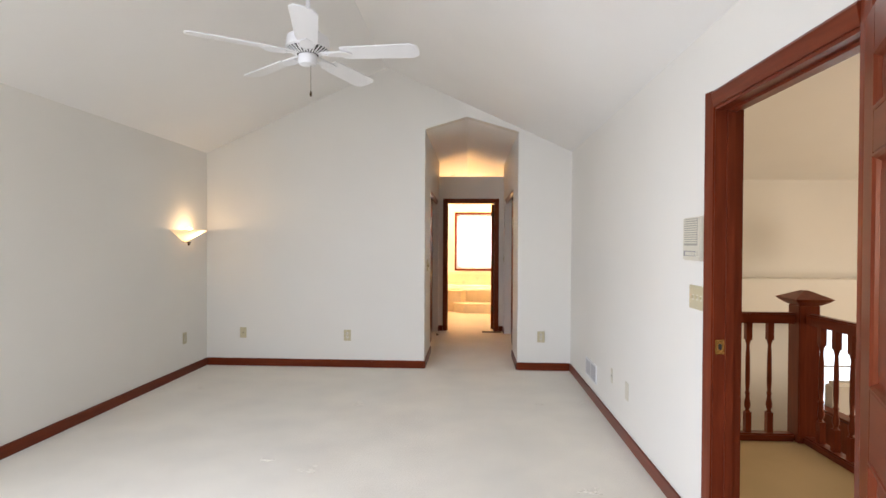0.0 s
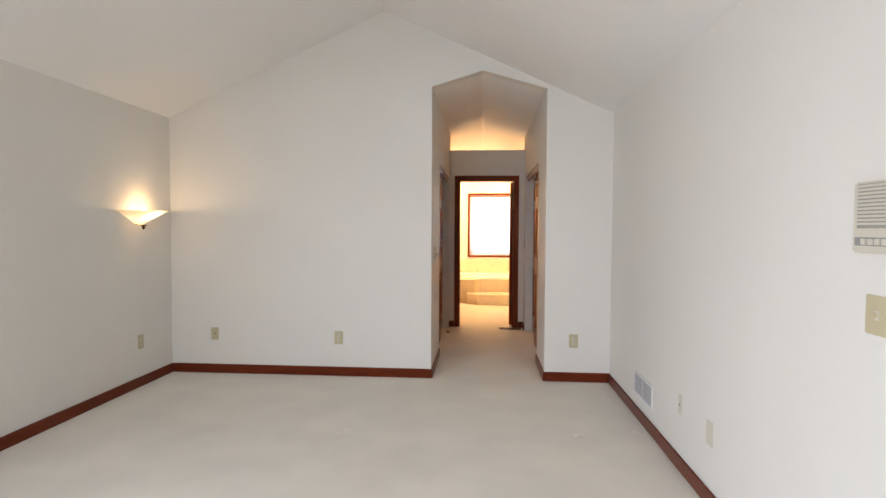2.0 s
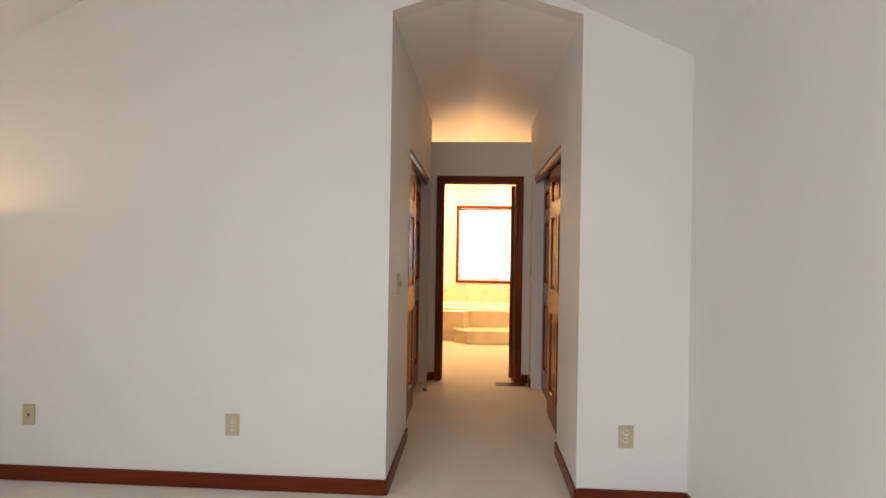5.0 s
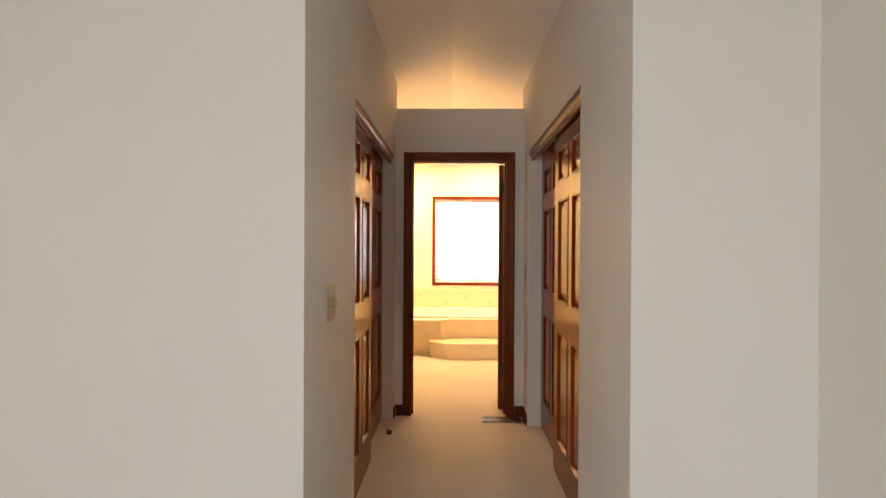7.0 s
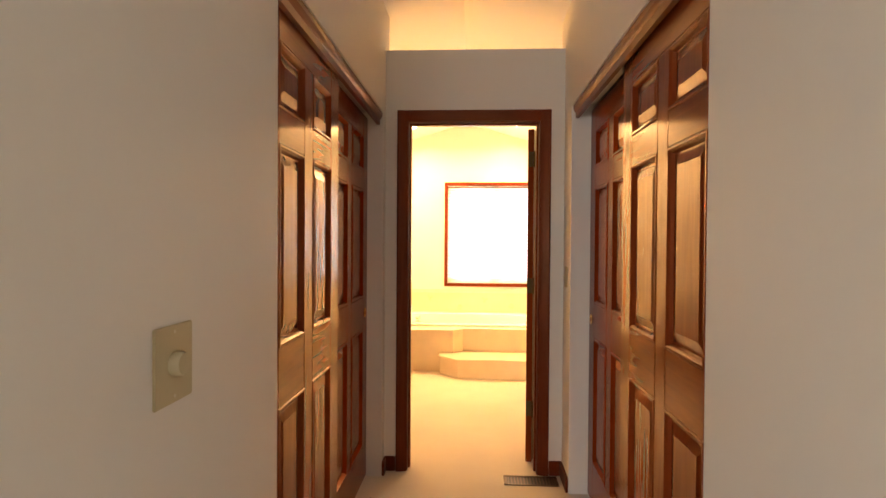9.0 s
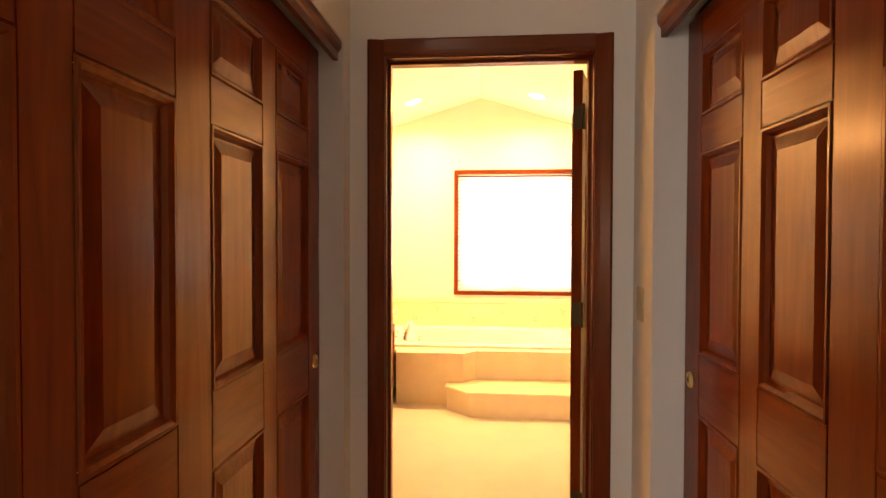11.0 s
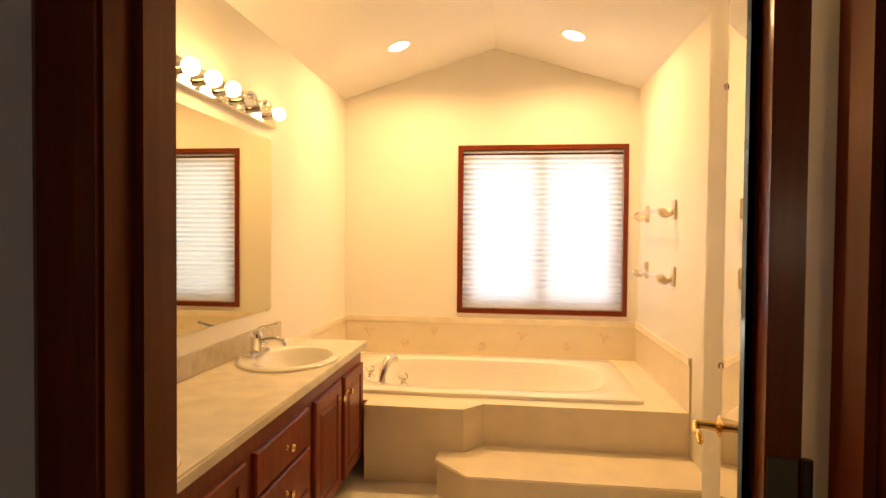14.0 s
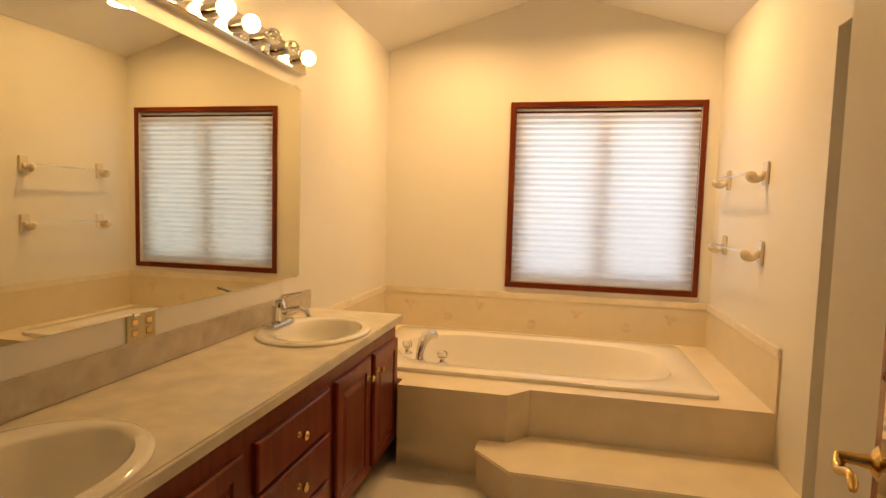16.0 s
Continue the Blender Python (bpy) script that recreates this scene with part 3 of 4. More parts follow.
def wall_plate(name, m, w, h, label, kind="outlet", mat=IVORY):
    """A cover plate on a wall: x along the wall, y out of it, centre at the origin."""
    plate = thing(name, m, label, "outlet" if kind in ("outlet", "decora") else "wall plate", "wall plates")
    boxes("plate", mat, [(-w / 2, 0, -h / 2, w / 2, 0.005, h / 2)], plate, bevel=0.002)
    if kind == "outlet":
        for z in (-0.020, 0.020):
            bm = bmesh.new()
            lathe(bm, ((0.0165, 0.004), (0.0165, 0.0065), (0.015, 0.007)), 16, Matrix.Translation((0, 0, z)) @ pose(0, 0, 0, -90, 0, 0))
            rec = part("receptacle", bm, ALMOND, plate)
            boxes("slot", HOLE_SHADE, [(-0.008, 0.0068, z - 0.001, -0.005, 0.0076, z + 0.008)], rec)
            boxes("slot", HOLE_SHADE, [(0.005, 0.0068, z - 0.001, 0.008, 0.0076, z + 0.008)], rec)
    elif kind == "jack":
        boxes("jack", HOLE_SHADE, [(-0.006, 0.0045, -0.006, 0.006, 0.006, 0.006)], plate)
    elif kind == "dimmer":
        bm = bmesh.new()
        lathe(bm, ((0.021, 0.004), (0.021, 0.018), (0.018, 0.022), (0.0001, 0.023)), 24, pose(0, 0, 0, -90, 0, 0))
        part("dimmer_knob", bm, IVORY, plate, "round dimmer knob", smooth=True)
    elif kind == "switch":
        boxes("toggle", mat, [(-0.005, 0.004, -0.012, 0.005, 0.014, 0.006)], plate, bevel=0.001)
    elif kind == "triple":
        for x in (-0.046, 0.0, 0.046):
            boxes("toggle_frame", ALMOND, [(x - 0.007, 0.0045, -0.014, x + 0.007, 0.006, 0.014)], plate)
            boxes("toggle", mat, [(x - 0.004, 0.005, -0.004, x + 0.004, 0.016, 0.008)], plate, bevel=0.001)
    for z in (-h / 2 + 0.012, h / 2 - 0.012):
        bm = bmesh.new()
        lathe(bm, ((0.003, 0.0045), (0.003, 0.0058)), 8, Matrix.Translation((0, 0, z)) @ pose(0, 0, 0, -90, 0, 0))
        part("screw", bm, ALMOND, plate)
    return plate


ON_N, ON_W, ON_E = Matrix.Rotation(radians(180), 4, "Z"), Matrix.Rotation(radians(-90), 4, "Z"), Matrix.Rotation(radians(90), 4, "Z")


def place(x, y, z, m):
    return Matrix.Translation((x, y, z)) @ m


wall_plate("outlet", place(-2.19, YF, 0.372, ON_N), 0.074, 0.118, "ivory cable plate low on the off-white wall", "jack")
wall_plate("outlet", place(-1.003, YF, 0.356, ON_N), 0.080, 0.122, "ivory duplex outlet low on the off-white wall")
wall_plate("outlet", place(1.142, YF, 0.368, ON_N), 0.080, 0.122, "ivory duplex outlet low on the off-white wall")
wall_plate("outlet", place(XL, 5.19, 0.385, ON_W), 0.074, 0.118, "ivory duplex outlet low on the side wall")
wall_plate("cover_plate", place(XR, 3.51, 0.365, ON_E), 0.070, 0.125, "blank ivory cover plate low on the wall", "blank", ALMOND)
wall_plate("phone_jack", place(XR, 3.92, 0.375, ON_E), 0.042, 0.115, "small surface phone jack low on the wall", "jack", ALMOND)
wall_plate("switch_plate", place(XR, 2.34, 1.135, ON_E), 0.19, 0.115, "ivory triple switch plate beside the doorway", "triple")
wall_plate("dimmer_switch", place(HL, 6.045, 1.13, ON_W), 0.118, 0.134, "ivory rotary dimmer switch on the hall wall", "dimmer")
wall_plate("switch_plate", place(HR, 8.185, 1.15, ON_E), 0.072, 0.115, "ivory switch plate beside the bathroom door", "switch")

intercom = thing("intercom_panel", place(XR, 2.375, 1.418, ON_E), "almond plastic intercom panel with a speaker grille", "intercom")
boxes("housing", ALMOND, [(-0.10, 0, -0.105, 0.10, 0.024, 0.105)], intercom, bevel=0.006)
# darker sheet gives the gaps between the slats their shade by colour
boxes("grille_backing", GRILLE_SHADOW, [(-0.078, 0.0225, -0.032, 0.078, 0.0252, 0.098)], intercom)
for k in range(11):
    boxes("grille_slat", ALMOND, [(-0.075, 0.022, 0.092 - 0.011 * k - 0.004, 0.075, 0.0275, 0.092 - 0.011 * k + 0.0025)], intercom)
boxes("control_strip", GREY, [(-0.06, 0.022, -0.083, 0.085, 0.0255, -0.058)], intercom, "dark control strip")
for k in range(4):
    boxes("button", ALMOND, [(-0.05 + 0.028 * k, 0.0245, -0.080, -0.03 + 0.028 * k, 0.030, -0.062)], intercom, bevel=0.001)
bm = bmesh.new()
lathe(bm, ((0.011, 0.02), (0.011, 0.032), (0.0001, 0.033)), 16, Matrix.Translation((-0.08, 0, -0.07)) @ pose(0, 0, 0, -90, 0, 0))
part("volume_knob", bm, ALMOND, intercom)

vent = thing("wall_vent", place(XR, 4.637, 0.25, ON_E), "white louvred air return grille low on the wall", "vent")
W2, H2 = 0.212, 0.082
for a in ((-W2, 0, -H2, W2, 0.008, -H2 + 0.016), (-W2, 0, H2 - 0.016, W2, 0.008, H2), (-W2, 0, -H2 + 0.016, -W2 + 0.016, 0.008, H2 - 0.016), (W2 - 0.016, 0, -H2 + 0.016, W2, 0.008, H2 - 0.016), (-0.006, 0, -H2 + 0.016, 0.006, 0.008, H2 - 0.016)):
    boxes("grille_frame", WHITE, [a], vent, bevel=0.0015)
# grey sheet close behind the louvres, coloured as the shade of the gaps
boxes("backing", GREY, [(-W2 + 0.01, 0.0005, -H2 + 0.01, W2 - 0.01, 0.0015, H2 - 0.01)], vent)
for k in range(13):
    z = -H2 + 0.022 + k * 0.0098
    for x0, x1 in ((-W2 + 0.016, -0.006), (0.006, W2 - 0.016)):
        boxes("louvre", LOUVRE, [(x0, 0.0015, z, x1, 0.007, z + 0.0072)], vent)

register = thing("floor_register", pose(0.70, 8.195, 0.0), "brown metal floor register in the hall carpet", "vent")
for a in ((-0.15, -0.06, 0, 0.15, -0.045, 0.007), (-0.15, 0.045, 0, 0.15, 0.06, 0.007), (-0.15, -0.045, 0, -0.13, 0.045, 0.007), (0.13, -0.045, 0, 0.15, 0.045, 0.007)):
    boxes("register_frame", METAL_BROWN, [a], register, bevel=0.002)
# flat dark sheet over the carpet, painted as the shade down the duct
boxes("register_shade", HOLE_SHADE, [(-0.13, -0.045, 0.0005, 0.13, 0.045, 0.0015)], register)
for k in range(15):
    boxes("register_bar", METAL_BROWN, [(-0.126 + k * 0.0175, -0.045, 0.0015, -0.120 + k * 0.0175, 0.045, 0.006)], register)

# tufts where heavy furniture pressed the carpet
for x, y, s in ((-0.61, 4.45, 0.05), (-0.625, 3.07, 0.065), (1.0, 2.90, 0.07), (0.95, 4.54, 0.04), (1.33, 4.60, 0.05), (-2.52, 4.73, 0.05), (-2.22, 4.86, 0.035), (-0.95, 3.2, 0.03), (1.25, 2.7, 0.05)):
    bm = bmesh.new()
    for k in range(10):
        a, r = random.uniform(0, 6.28), s * random.random()
        bmesh.ops.create_icosphere(bm, subdivisions=1, radius=random.uniform(0.005, 0.011), matrix=Matrix.Translation((x + 0.03 + r * math.cos(a) * 1.4, y - 0.14 + r * math.sin(a), 0.002)) @ Matrix.Diagonal((1.6, 1.2, 0.6, 1)))
    tagged(part("carpet_tuft", bm, CARPET, label="raised carpet tuft at a furniture dent"), kind="stuff")

# ---- landing and the room below it ----
structure("floor_landing", CARPET_TAN, [(XR + TH, -1.0, -0.3, 2.81, 3.72, 0)], "tan carpet of the stair landing")
structure("wall_landing_south", PAINT, [(XR + TH, -1.1, -1.0, 6.5, -1.0, 3.6)], "plain wall closing the landing")
structure("wall_great_north", PAINT, [(XR + TH, 6.4, -1.0, 4.40, 6.52, 3.6), (6.2, 6.4, -1.0, 6.5, 6.52, 3.6), (4.40, 6.4, -1.0, 6.2, 6.52, -0.6), (4.40, 6.4, 0.46, 6.2, 6.52, 3.6)], "tall off-white wall of the great room")
structure("wall_great_ledge", PAINT, [(XR + TH, 6.05, 0.50, 6.5, 6.4, 1.0)], "painted plant ledge along the great room wall")
structure("wall_great_west", PAINT, [(XR, YF + TH, -1.0, XR + TH, 6.4, 3.6), (XR, YB, EAVE, XR + TH, YF + TH, 3.6), (XR, 3.72, -1.0, XR + TH, YF + TH, -0.12)], "off-white painted wall above the stairwell")
structure("wall_great_east", PAINT, [(6.5, -1.1, -1.0, 6.62, 6.52, 3.6)], "plain wall of the great room")
structure("floor_great_room", CARPET_TAN, [(XR, 3.72, -1.10, 6.62, 6.52, -1.0), (2.81, -1.1, -1.10, 6.62, 3.72, -1.0)], "tan carpet of the lower room")
bm = bmesh.new()
prism(bm, [(-1.1, 3.5), (6.52, 2.15), (6.52, 2.3), (-1.1, 3.65)], XR + TH, 6.62, "x")
tagged(part("ceiling_great_room", bm, CEIL, label="white sloping ceiling of the great room"), kind="structure")
win2 = tagged(new("window_2"), "bright window of the room below the landing", "window", kind="structure")
for a in ((4.40, 6.42, -0.6, 4.46, 6.48, 0.46), (6.14, 6.42, -0.6, 6.2, 6.48, 0.46), (4.46, 6.42, 0.40, 6.14, 6.48, 0.46), (4.46, 6.42, -0.6, 6.14, 6.48, -0.54), (4.98, 6.42, -0.54, 5.06, 6.48, 0.40), (5.58, 6.42, -0.54, 5.66, 6.48, 0.40)):
    boxes("window_frame", CHERRY, [a], win2)
for x0, x1 in ((4.46, 4.98), (5.06, 5.58), (5.66, 6.14)):
    boxes("muntin", WHITE, [(x0, 6.44, -0.08, x1, 6.46, -0.06)], win2)
    boxes("pane", GLASS, [(x0, 6.447, -0.54, x1, 6.451, 0.40)], win2).visible_shadow = False
DAYLIGHT = material("bright_haze", (0.8, 0.85, 0.9), 1.0, emit=(0.86, 0.93, 1.0), power=2.2, bump=0)
structure("backdrop", DAYLIGHT, [(2.5, 8.2, -2.5, 9.0, 8.25, 2.5)], "bright hazy daylight outside the lower window")

rail = thing("landing_railing", pose(0, 0, 0), "dark cherry balustrade with turned balusters and a square newel", "railing")
NX, NY = 2.735, 3.65
boxes("newel_post", CHERRY, [(NX - 0.07, NY - 0.07, 0, NX + 0.07, NY + 0.07, 0.97)], rail, "square newel post with a pyramid cap", 0.006)
bm = bmesh.new()
for (s0, z0), (s1, z1) in (((0.075, 0.97), (0.11, 0.995)), ((0.11, 0.995), (0.13, 1.015)), ((0.13, 1.015), (0.02, 1.07))):
    lo = [bm.verts.new((NX + sx * s0, NY + sy * s0, z0)) for sx, sy in ((-1, -1), (1, -1), (1, 1), (-1, 1))]
    hi = [bm.verts.new((NX + sx * s1, NY + sy * s1, z1)) for sx, sy in ((-1, -1), (1, -1), (1, 1), (-1, 1))]
    for k in range(4):
        bm.faces.new((lo[k], lo[(k + 1) % 4], hi[(k + 1) % 4], hi[k]))
    if s1 == 0.02:
        bm.faces.new(hi)
bmesh.ops.remove_doubles(bm, verts=bm.verts, dist=1e-5)
part("newel_cap", bm, CHERRY, rail)
for name, z0, z1, hw in (("handrail", 0.835, 0.912, 0.033), ("shoe_rail", 0.0, 0.055, 0.04)):
    boxes(name, CHERRY_X, [(XR + TH, NY - hw, z0, NX - 0.07, NY + hw, z1)], rail, bevel=0.01)
    boxes(name, CHERRY_Y, [(NX - hw, -0.9, z0, NX + hw, NY - 0.07, z1)], rail, bevel=0.01)
bal = bmesh.new()
box(bal, -0.02, -0.02, 0.055, 0.02, 0.02, 0.20)
lathe(bal, ((0.019, 0.20), (0.012, 0.215), (0.020, 0.235), (0.021, 0.26), (0.014, 0.30), (0.013, 0.32), (0.019, 0.335), (0.012, 0.345), (0.016, 0.42), (0.015, 0.58), (0.011, 0.68), (0.017, 0.70), (0.019, 0.715)), 12)
box(bal, -0.02, -0.02, 0.715, 0.02, 0.02, 0.835)
first = part("baluster", bal, CHERRY, rail, "turned baluster", smooth=True, m=Matrix.Translation((2.50, NY, 0)))
spots = [(2.50 - 0.15 * k, NY) for k in range(1, 6)] + [(NX, NY - 0.2 - 0.15 * k) for k in range(28)]
for x, y in spots:
    b = new("baluster", first.data)
    b.parent, b.matrix_basis = rail, Matrix.Translation((x, y, 0))

lantern = thing("hanging_lantern", pose(4.52, 5.4, 1.08), "glass and brass hanging lantern over the stairwell", "pendant lamp")
bm = bmesh.new()
for k in range(6):
    a, b = radians(60 * k), radians(60 * k + 60)
    for r0, z0, r1, z1 in ((0.10, 0.0, 0.16, 0.12), (0.16, 0.12, 0.16, 0.38), (0.16, 0.38, 0.07, 0.50)):
        rod(bm, (r0 * math.cos(a), r0 * math.sin(a), z0), (r1 * math.cos(a), r1 * math.sin(a), z1), 0.005, 6)
    for r, z in ((0.10, 0.0), (0.16, 0.12), (0.16, 0.38), (0.07, 0.50)):
        rod(bm, (r * math.cos(a), r * math.sin(a), z), (r * math.cos(b), r * math.sin(b), z), 0.005, 6)
part("lantern_frame", bm, BRASS, lantern, "slim brass frame")
for k in range(6):
    a, b = radians(60 * k), radians(60 * k + 60)
    bm = bmesh.new()
    prism(bm, [(0.157 * math.cos(a), 0.157 * math.sin(a)), (0.157 * math.cos(b), 0.157 * math.sin(b)), (0.154 * math.cos(b), 0.154 * math.sin(b)), (0.154 * math.cos(a), 0.154 * math.sin(a))], 0.125, 0.375, "z")
    part("pane", bm, GLASS, lantern, "clear glass pane")
bm = bmesh.new()
rod(bm, (0, 0, 0.50), (0, 0, 1.3), 0.006, 8)
part("chain", bm, BRASS, lantern)
for k in range(3):
    bm = bmesh.new()
    bmesh.ops.create_uvsphere(bm, u_segments=10, v_segments=8, radius=0.016, matrix=Matrix.Translation((0.05 * math.cos(k * 2.1), 0.05 * math.sin(k * 2.1), 0.24)) @ Matrix.Diagonal((1, 1, 1.8, 1)))
    part("bulb", bm, SOFT_BULB, lantern, "lit candle bulb", smooth=True)

sofa = thing("bench_sofa", pose(4.75, 5.25, -1.0), "dark wooden bench sofa with cream cushions in the lower room", "sofa")
boxes("base", CHERRY_X, [(-0.7, -0.44, 0.12, 0.9, 0.35, 0.46)], sofa, bevel=0.01)
for x0, x1 in ((-0.86, -0.7), (0.9, 1.06)):
    boxes("arm", CHERRY, [(x0, -0.46, 0.12, x1, 0.37, 0.74)], sofa, "dark wooden arm", 0.02)
for x in (-0.78, 0.98):
    for y in (-0.40, 0.31):
        boxes("leg", CHERRY, [(x - 0.03, y - 0.03, 0, x + 0.03, y + 0.03, 0.12)], sofa)
for x in (-0.68, 0.12):
    boxes("seat_cushion", CUSHION, [(x, -0.38, 0.46, x + 0.78, 0.2, 0.60)], sofa, "cream seat cushion", 0.03)
    boxes("back_cushion", CUSHION, [(x, 0.12, 0.60, x + 0.78, 0.32, 0.98)], sofa, "cream back cushion", 0.04)

# ---- bathroom things ----
win = tagged(new("window_1"), "stained wooden window with a white pleated shade drawn down", "window", kind="structure")
FX0, FX1, FZ0, FZ1 = -0.004, 1.312, 0.764, 2.096
for a, m in (((FX0, BF - 0.016, FZ0, WX0 + 0.004, BF, FZ1), CHERRY), ((WX1 - 0.004, BF - 0.016, FZ0, FX1, BF, FZ1), CHERRY), ((WX0 + 0.004, BF - 0.016, FZ0, WX1 - 0.004, BF, WZ0 + 0.003), CHERRY_X), ((WX0 + 0.004, BF - 0.016, WZ1 - 0.003, WX1 - 0.004, BF, FZ1), CHERRY_X)):
    boxes("window_frame", m, [a], win, bevel=0.003)
for a in ((WX0, BF + 0.04, WZ0, WX0 + 0.012, BF + TH, WZ1), (WX1 - 0.012, BF + 0.04, WZ0, WX1, BF + TH, WZ1), (WX0 + 0.012, BF + 0.04, WZ0, WX1 - 0.012, BF + TH, WZ0 + 0.012), (WX0 + 0.012, BF + 0.04, WZ1 - 0.012, WX1 - 0.012, BF + TH, WZ1)):
    boxes("window_jamb", CHERRY, [a], win)
for a in ((0.042, 12.20, 0.812, 0.10, 12.238, 2.048), (1.21, 12.20, 0.812, 1.268, 12.238, 2.048), (0.10, 12.20, 0.812, 1.21, 12.238, 0.87), (0.10, 12.20, 1.99, 1.21, 12.238, 2.048), (0.62, 12.20, 0.87, 0.69, 12.238, 1.99)):
    boxes("sash", CHERRY, [a], win)
for x0, x1 in ((0.10, 0.62), (0.69, 1.21)):
    pane = boxes("pane", GLASS, [(x0, 12.216, 0.87, x1, 12.220, 1.99)], win, "clear glass pane")
    pane.visible_shadow = False
shade = thing("pleated_shade", pose(0, 0, 0), "white pleated window shade drawn down and lit by daylight", "window shade")
boxes("headrail", WHITE, [(0.036, BF + 0.004, 2.038, 1.274, BF + 0.036, 2.050)], shade, bevel=0.003)
boxes("bottom_rail", WHITE, [(0.036, BF + 0.010, 0.806, 1.274, BF + 0.030, 0.820)], shade, bevel=0.003)
bm = bmesh.new()
rows, z0, z1 = 60, 0.820, 2.022
prev = None
for k in range(rows + 1):
    z, y = z0 + (z1 - z0) * k / rows, BF + (0.014 if k % 2 else 0.027)
    cur = [bm.verts.new((0.037, y, z)), bm.verts.new((1.273, y, z))]
    if prev:
        bm.faces.new((prev[0], prev[1], cur[1], cur[0]))
    prev = cur
part("pleats", bm, SHADE_CLOTH, shade)
for x in (0.3, 0.98):
    bm = bmesh.new()
    rod(bm, (x, BF + 0.012, 0.82), (x, BF + 0.012, 2.04), 0.0008, 5)
    part("lift_cord", bm, WHITE, shade)

# tub surround: deck, apron and step
DZ_T = 0.425
surround = thing("tub_surround", pose(0, 0, 0), "cream cultured-marble tub deck with a built-in step", "tub surround")
bm = bmesh.new()
AX, AX2, AY, AY2 = 0.165, 0.265, 10.735, 10.85
outer = [(-0.395, AY), (AX, AY), (AX2, AY2), (BR, AY2), (BR, BF), (BL, BF), (BL, 10.83), (-0.395, 10.83)]
T0x, T1x, T0y, T1y = -0.70, 1.135, 10.99, 11.955
hole = [(T0x, T0y), (T1x, T0y), (T1x, T1y), (T0x, T1y)]
top_o = [bm.verts.new((x, y, DZ_T)) for x, y in outer]
top_h = [bm.verts.new((x, y, DZ_T)) for x, y in hole]
edges = [bm.edges.new((l[i], l[(i + 1) % len(l)])) for l in (top_o, top_h) for i in range(len(l))]
bmesh.ops.triangle_fill(bm, use_beauty=True, edges=edges)
low = [bm.verts.new((x, y, DZ_T - 0.028)) for x, y in outer]
for i in range(len(outer)):
    j = (i + 1) % len(outer)
    bm.faces.new((low[i], low[j], top_o[j], top_o[i]))
inner = [(x, y + 0.012) if k < 4 else (x, y) for k, (x, y) in enumerate(outer)]
lo2 = [bm.verts.new((x, y, DZ_T - 0.028)) for x, y in inner]
for i in range(3):
    bm.faces.new((low[i], lo2[i], lo2[i + 1], low[i + 1]))
part("deck", bm, MARBLE, surround)
for (x0, y0), (x1, y1) in (((-0.395, AY), (AX, AY)), ((AX, AY), (AX2, AY2)), ((AX2, AY2), (BR, AY2))):
    bm = bmesh.new()
    o = 0.012
    prism(bm, [(x0, y0 + o), (x1, y1 + o), (x1, y1 + o + 0.03), (x0, y0 + o + 0.03)], 0, DZ_T - 0.028, "z")
    part("apron_panel", bm, MARBLE, surround)
step = thing("tub_step", pose(0, 0, 0), "cream cultured-marble step with an angled corner before the tub", "step")
S = [(0.205, 10.435), (BR, 10.435), (BR, 10.86), (0.272, 10.86), (0.172, 10.745), (0.025, 10.745), (0.025, 10.62)]
bm = bmesh.new()
prism(bm, S, 0.164, 0.187, "z")
part("tread", bm, MARBLE, step, bevel=0.006)
bm = bmesh.new()
prism(bm, [(0.222, 10.449), (BR, 10.449), (BR, 10.855), (0.275, 10.855), (0.18, 10.747), (0.037, 10.747), (0.037, 10.625)], 0, 0.164, "z")
part("riser", bm, MARBLE, step)

tub = thing("bathtub", pose(0.217, 11.47, 0.425), "white acrylic drop-in bathtub with an oval basin", "bathtub")
bm = bmesh.new()
NSEG = 64


def tub_ring(hx, hy, power, z, dx=0.0):
    ring = []
    for k in range(NSEG):
        a = 2 * math.pi * k / NSEG
        c, s = math.cos(a), math.sin(a)
        ring.append(bm.verts.new((dx + hx * math.copysign(abs(c) ** (2 / power), c), hy * math.copysign(abs(s) ** (2 / power), s), z)))
    return ring


rings = [tub_ring(0.963, 0.512, 40, 0.001), tub_ring(0.963, 0.512, 40, 0.022), tub_ring(0.952, 0.50, 30, 0.030), tub_ring(0.83, 0.405, 4.0, 0.028, 0.01), tub_ring(0.80, 0.385, 3.6, 0.018, 0.01)]
for a, b in zip(rings, rings[1:]):
    for k in range(NSEG):
        bm.faces.new((a[k], a[(k + 1) % NSEG], b[(k + 1) % NSEG], b[k]))
part("rim", bm, ACRYLIC, tub, "flat white rim", smooth=True)
bm = bmesh.new()
rings = [tub_ring(0.80, 0.385, 3.6, 0.018, 0.01), tub_ring(0.77, 0.365, 3.2, -0.06, 0.0), tub_ring(0.70, 0.33, 3.0, -0.25, -0.02), tub_ring(0.60, 0.28, 3.0, -0.34, -0.03), tub_ring(0.45, 0.2, 3.0, -0.36, -0.03)]
for a, b in zip(rings, rings[1:]):
    for k in range(NSEG):
        bm.faces.new((a[k], a[(k + 1) % NSEG], b[(k + 1) % NSEG], b[k]))
bm.faces.new(rings[-1])
part("basin", bm, ACRYLIC, tub, "deep oval basin", smooth=True)
bm = bmesh.new()
lathe(bm, ((0.03, -0.359), (0.03, -0.354), (0.015, -0.356), (0.0001, -0.356)), 20, Matrix.Translation((-0.35, 0, 0)))
part("drain", bm, CHROME, tub, "chrome drain", smooth=True)

